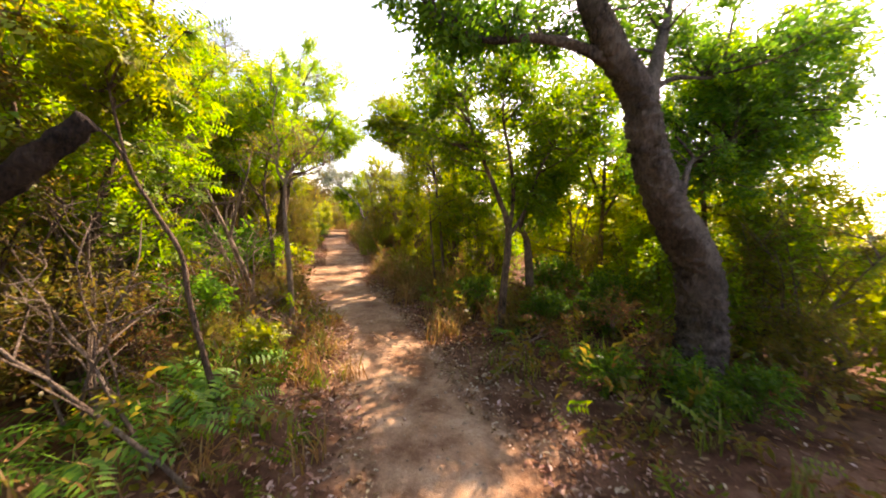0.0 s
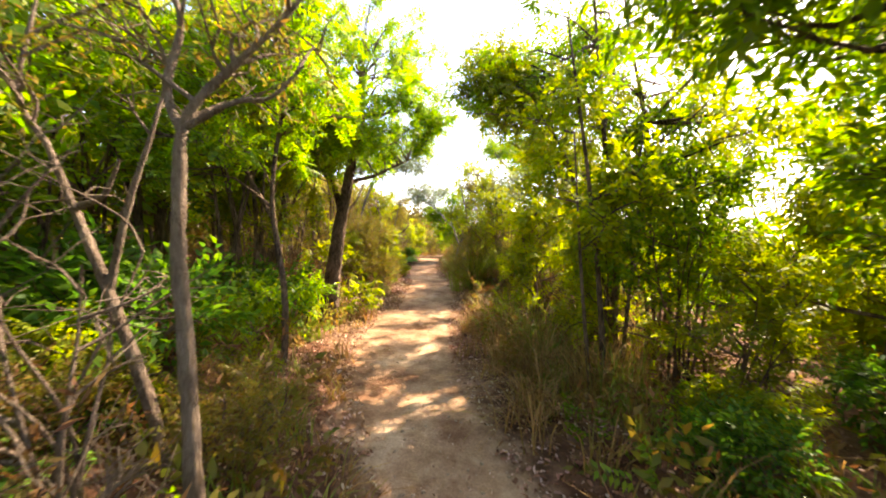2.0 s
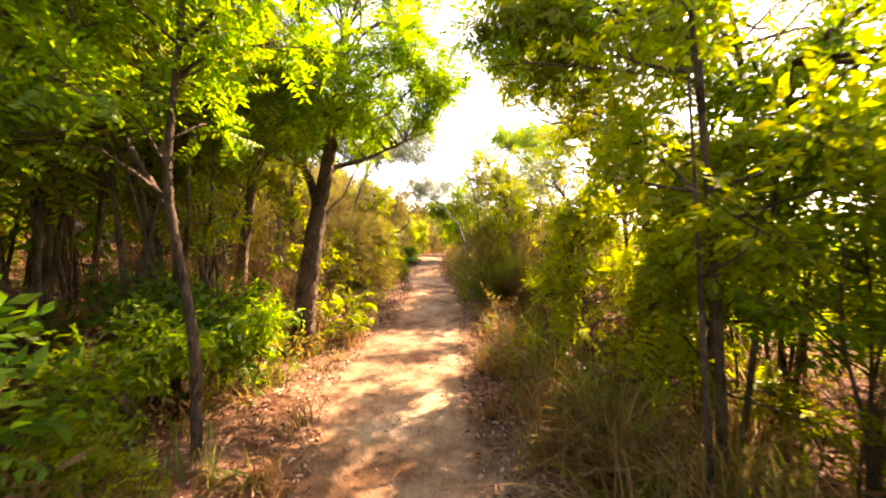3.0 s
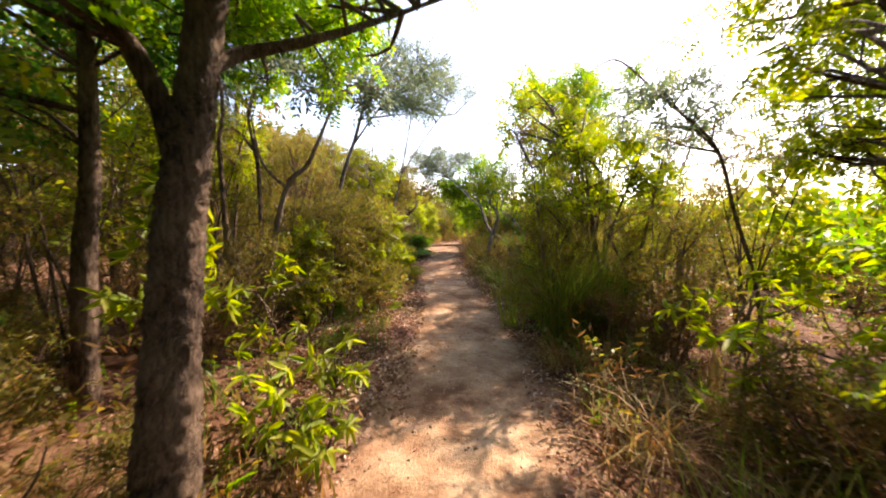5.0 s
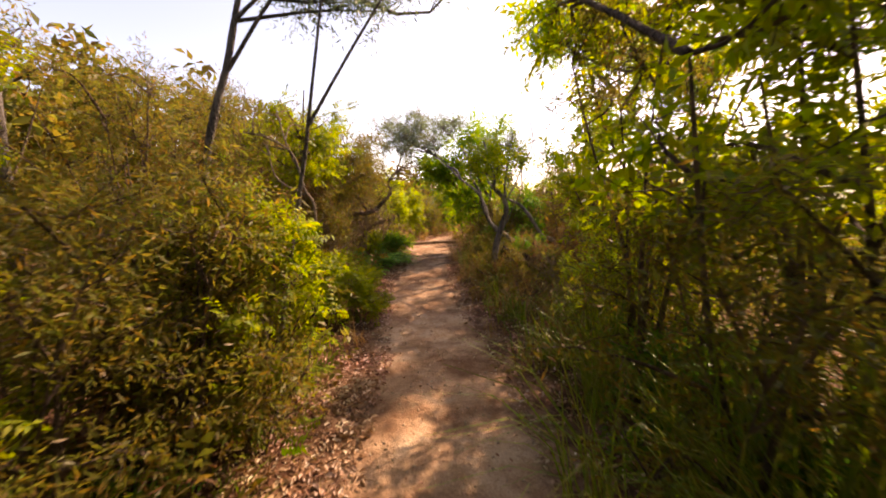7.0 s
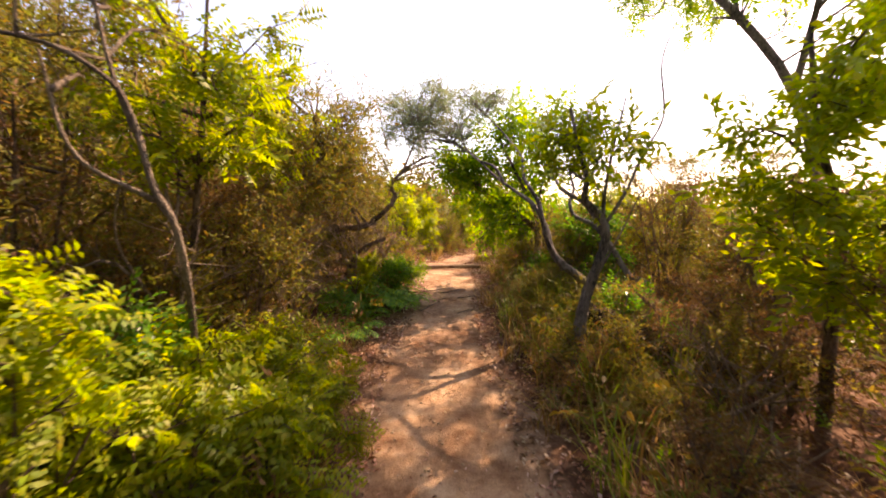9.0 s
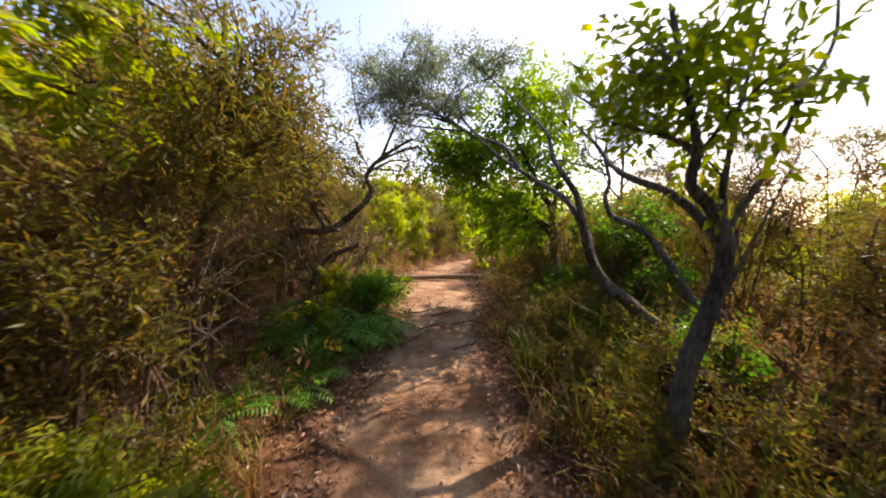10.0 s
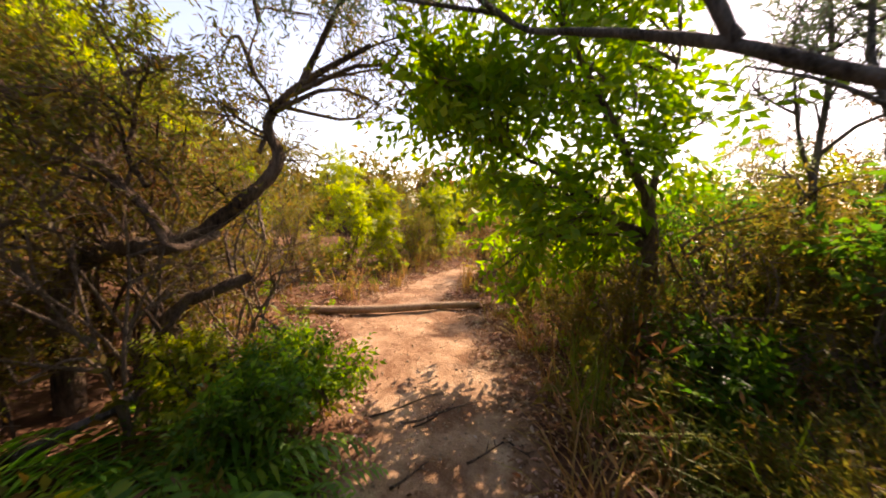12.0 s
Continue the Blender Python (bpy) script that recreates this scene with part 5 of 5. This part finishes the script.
def stick(x, y, yaw, length, r, seed, rise=0.0, material=BARK_PALE, name="fallen_stick", label="pale dry fallen stick on the ground"):
    rng = np.random.default_rng(seed)
    s = np.linspace(0, 1, 9)
    px = x + np.cos(yaw) * length * (s - 0.5) + np.cumsum(rng.normal(size=9)) * 0.012 * length
    py = y + np.sin(yaw) * length * (s - 0.5) + np.cumsum(rng.normal(size=9)) * 0.012 * length
    pz = height(px, py) + r * 0.8 + rise * s * length
    pile = Pile()
    p = np.stack([px, py, pz], 1)
    pile.add(*tube(p, r, r * 0.45, 7, 0.25, rng, True))
    for k in (3, 5, 6):
        a = yaw + (0.7 if k % 2 else -0.7) + rng.normal() * 0.2
        e = p[k] + np.array([np.cos(a), np.sin(a), 0.25 + rise]) * length * 0.22
        pile.add(*tube(smooth_path([p[k], e], 3), r * 0.5, r * 0.2, 4))
    return tagged(new(name, pile.mesh(name, material, True)), label, "stick")


for i, (x, y, a, ln, r) in enumerate([(-1.5, 4.2, 2.4, 1.2, 0.012), (-1.9, 5.5, 2.6, 1.6, 0.016), (1.6, 4.6, 0.2, 0.9, 0.012), (1.7, 3.0, 0.5, 1.0, 0.014), (-1.2, 10.6, 0.4, 0.9, 0.014), (-1.6, 11.9, 1.0, 1.3, 0.02), (1.6, 13.9, 0.7, 1.0, 0.014), (1.9, 14.3, 0.9, 1.1, 0.016), (1.6, 14.5, 0.2, 1.4, 0.02),
                                      (-0.2, 17.4, 0.9, 0.45, 0.009), (0.35, 17.2, 0.5, 0.4, 0.008), (-0.5, 16.8, 1.5, 0.7, 0.009), (0.1, 18.2, 0.3, 0.5, 0.008), (1.3, 16.4, 1.1, 1.0, 0.012), (1.5, 17.2, 1.3, 1.1, 0.012), (-1.7, 15.3, 2.5, 1.0, 0.014), (-1.4, 12.8, 2.2, 0.8, 0.012)]):
    stick(x, y, a, ln, r, 300 + i, 0.0 if abs(x) < 0.6 else 0.25)
for i, (x, y, a, ln, r) in enumerate([(-0.11, 18.31, 0.47, 0.51, 0.007), (0.34, 17.84, 0.53, 0.33, 0.007), (-0.08, 17.72, 0.63, 0.24, 0.007), (-0.52, 17.83, 1.58, 0.29, 0.007), (0.51, 17.83, -0.96, 0.26, 0.007), (0.06, 18.16, 0.62, 0.29, 0.007)]):
    stick(x, y, a, ln, r, 330 + i, 0.0, BARK, "fallen_stick", "thin dark twig lying on the sandy path")
for i, (x, y, a, ln, r, rise) in enumerate([(-1.25, 2.15, 2.9, 1.1, 0.014, 0.75), (-1.45, 2.5, 2.5, 1.3, 0.012, 0.9), (-1.2, 2.7, 2.75, 0.9, 0.01, 0.5), (-1.7, 5.2, 2.45, 1.5, 0.014, 0.45), (-1.45, 5.4, 2.6, 1.2, 0.011, 0.3)]):
    stick(x, y, a, ln, r, 350 + i, rise, BARK_PALE, "leaning_dead_branch", "pale dead branch leaning in the scrub")

# the log lying across the path
rng_log = np.random.default_rng(77)
sx = np.linspace(-1.45, 0.8, 14)
log_path = np.stack([sx, 20.32 + 0.03 * np.sin(sx * 3), height(sx, 20.32 + 0 * sx) * 0 + 0.615 + 0.01 * np.sin(sx * 2)], 1)
lv, lq = tube(log_path, 0.05, 0.042, 12, 0.12, rng_log, True)
tagged(new("fallen_log", quads_mesh("fallen_log", lv, lq, TIMBER, True)), "weathered brown log lying across the path", "log")
rng_d = np.random.default_rng(79)
dv, dq = tube(smooth_path([(1.25, 15.55, 0.95), (1.6, 15.5, 0.82), (2.0, 15.45, 0.66), (2.5, 15.4, 0.5)], 16), 0.085, 0.1, 14, 0.6, rng_d, True)
tagged(new("rotten_log", quads_mesh("rotten_log", dv, dq, CHARRED, True)), "dark rotten fallen trunk among dry grass", "log")
rng_c = np.random.default_rng(78)
cv, cq = tube(smooth_path([(-2.1, 2.15, 1.0), (-1.6, 2.2, 1.5), (-1.36, 2.2, 1.74), (-1.15, 2.22, 1.94)], 14), 0.07, 0.05, 12, 0.5, rng_c, True)
stump_root = new("charred_tree")
stump_root.location = (0, 0, 0)
tagged(stump_root, "charred black broken trunk leaning in scrub", "dead tree")
part("trunk", quads_mesh("charred_trunk", cv, cq, CHARRED, True), stump_root)
cv, cq = tube(smooth_path([(-2.45, 2.1, float(height(-2.45, 2.1)) - 0.1), (-2.3, 2.12, 0.6), (-2.1, 2.15, 1.02)], 30), 0.11, 0.085, 20, 0.55, rng_c, True)
part("trunk_base", quads_mesh("charred_base", cv, cq, CHARRED, True), stump_root)
for i, (x, y, a, ln, r, rise) in enumerate([(-1.65, 11.4, 0.6, 1.5, 0.05, 0.55), (1.55, 15.9, 2.5, 1.4, 0.09, 0.1), (-1.4, 18.0, 0.5, 1.1, 0.03, 0.3)]):
    stick(x, y, a, ln, r, 400 + i, rise, BARK_GREY, "fallen_branch", "grey weathered fallen branch in the undergrowth")


# ---------------------------------------------------------------- farther scrub and woods
def far_wood(name, label, leaf, spots, seed, size, dense):
    rng = np.random.default_rng(seed)
    pile = Pile()
    spots = [(x + rng.normal() * r * 0.8, y + rng.normal() * r * 0.8, r * (0.3 + 0.45 * rng.random()), tall * (0.45 + 0.6 * rng.random())) for x, y, r, tall in spots for _ in range(5)]
    for x, y, r, tall in spots:
        z = float(height(x, y))
        n = int(dense * r * tall * 0.5)
        a, f, h = rng.random(n) * 6.283, np.sqrt(rng.random(n)), 0.1 + 0.9 * rng.random(n)
        lump = 0.7 + 0.3 * np.sin(a * 3 + h * 7 + x)
        o = np.stack([x + r * f * np.cos(a) * lump, y + r * f * np.sin(a) * lump, z + tall * h * (1 - 0.35 * f ** 2)], 1)
        o = o[(np.abs(o[:, 0]) > 5.2) | (o[:, 1] > 27) | (o[:, 1] < -5)]
        n = len(o)
        if n == 0:
            continue
        set_sprays(pile, "coarse", o, rng.normal(size=(n, 3)), size * (0.7 + 0.6 * rng.random(n)), rng)
    return tagged(new(name, pile.mesh(name, leaf)), label, "woods", kind="stuff")


rng_f = np.random.default_rng(31)
left_spots = [(-7 - 5 * rng_f.random(), -6 + 1.8 * i + rng_f.random(), 1.8, 4.5 + 1.5 * rng_f.random()) for i in range(22)]
end_spots = [(-12 + 2.2 * i + rng_f.random(), 31 + 5 * rng_f.random(), 2.0, 3.0 + 1.2 * rng_f.random()) for i in range(8)]
far_wood("scrub_woods", "olive-green woods behind the path-side scrub", LEAF_OLIVE, left_spots + end_spots, 51, 1.7, 40)
right_spots = [(6.5 + 6 * rng_f.random(), -4 + 1.5 * i + rng_f.random(), 1.8, 2.4 + 1.4 * rng_f.random()) for i in range(22)] + [(6 + 3 * i + rng_f.random(), 30 + 6 * rng_f.random(), 2.0, 2.2) for i in range(6)]
far_wood("valley_woods", "yellow-green bushes on the slope below", LEAF_YELLOW, right_spots, 52, 1.55, 60)
back_spots = [(-6 + 2.2 * i, -8 - 2 * rng_f.random(), 1.8, 4) for i in range(7)]
far_wood("woods_behind", "green woods behind the start of the path", LEAF_GREEN, back_spots, 53, 1.5, 60)
hill_spots = [(-90 + 14 * i + 8 * rng_f.random(), 90 + 60 * rng_f.random(), 9, 7 + 4 * rng_f.random()) for i in range(16)]
far_wood("distant_woods", "hazy grey-green woods in the distance", LEAF_GREY, hill_spots, 54, 8.0, 5)


# ---------------------------------------------------------------- undergrowth
def undergrowth(name, label, leaf, kind, n, seed, tall, size, patch):
    """Low growth in uneven patches on both sides of the path."""
    rng = np.random.default_rng(seed)
    y = rng.random(n) * 32 - 3
    side = np.where(rng.random(n) < 0.5, -1, 1)
    off = 0.35 + 5.5 * rng.random(n) ** 1.4
    x = np.interp(y, TRAIL_Y, TRAIL_X) + side * (np.interp(y, TRAIL_Y, TRAIL_W) + off)
    thick = np.sin(x * 1.9 + patch) * np.sin(y * 1.3 + patch * 2) + 0.6 * np.sin(x * 4.1 + y * 3.3 + patch)
    keep = thick > -0.25
    x, y = x[keep], y[keep]
    z = height(x, y) + tall * rng.random(len(x)) ** 1.6
    pile = Pile()
    along = rng.normal(size=(len(x), 3)) + np.array([0, 0, 0.5])
    set_sprays(pile, kind, np.stack([x, y, z], 1), along, size * (0.7 + 0.6 * rng.random(len(x))), rng)
    return tagged(new(name, pile.mesh(name, leaf)), label, "undergrowth", kind="stuff")


undergrowth("undergrowth", "low olive-green undergrowth on leaf litter", LEAF_OLIVE, "simple", 5200, 61, 0.4, 1.1, 0.4)
undergrowth("green_undergrowth", "low green seedlings and creepers", LEAF_GREEN, "pinnate", 3200, 62, 0.3, 1.0, 2.1)
undergrowth("dead_undergrowth", "rust-brown dead bracken on the ground", LEAF_RUST, "fine", 5200, 63, 0.35, 1.7, 3.7)
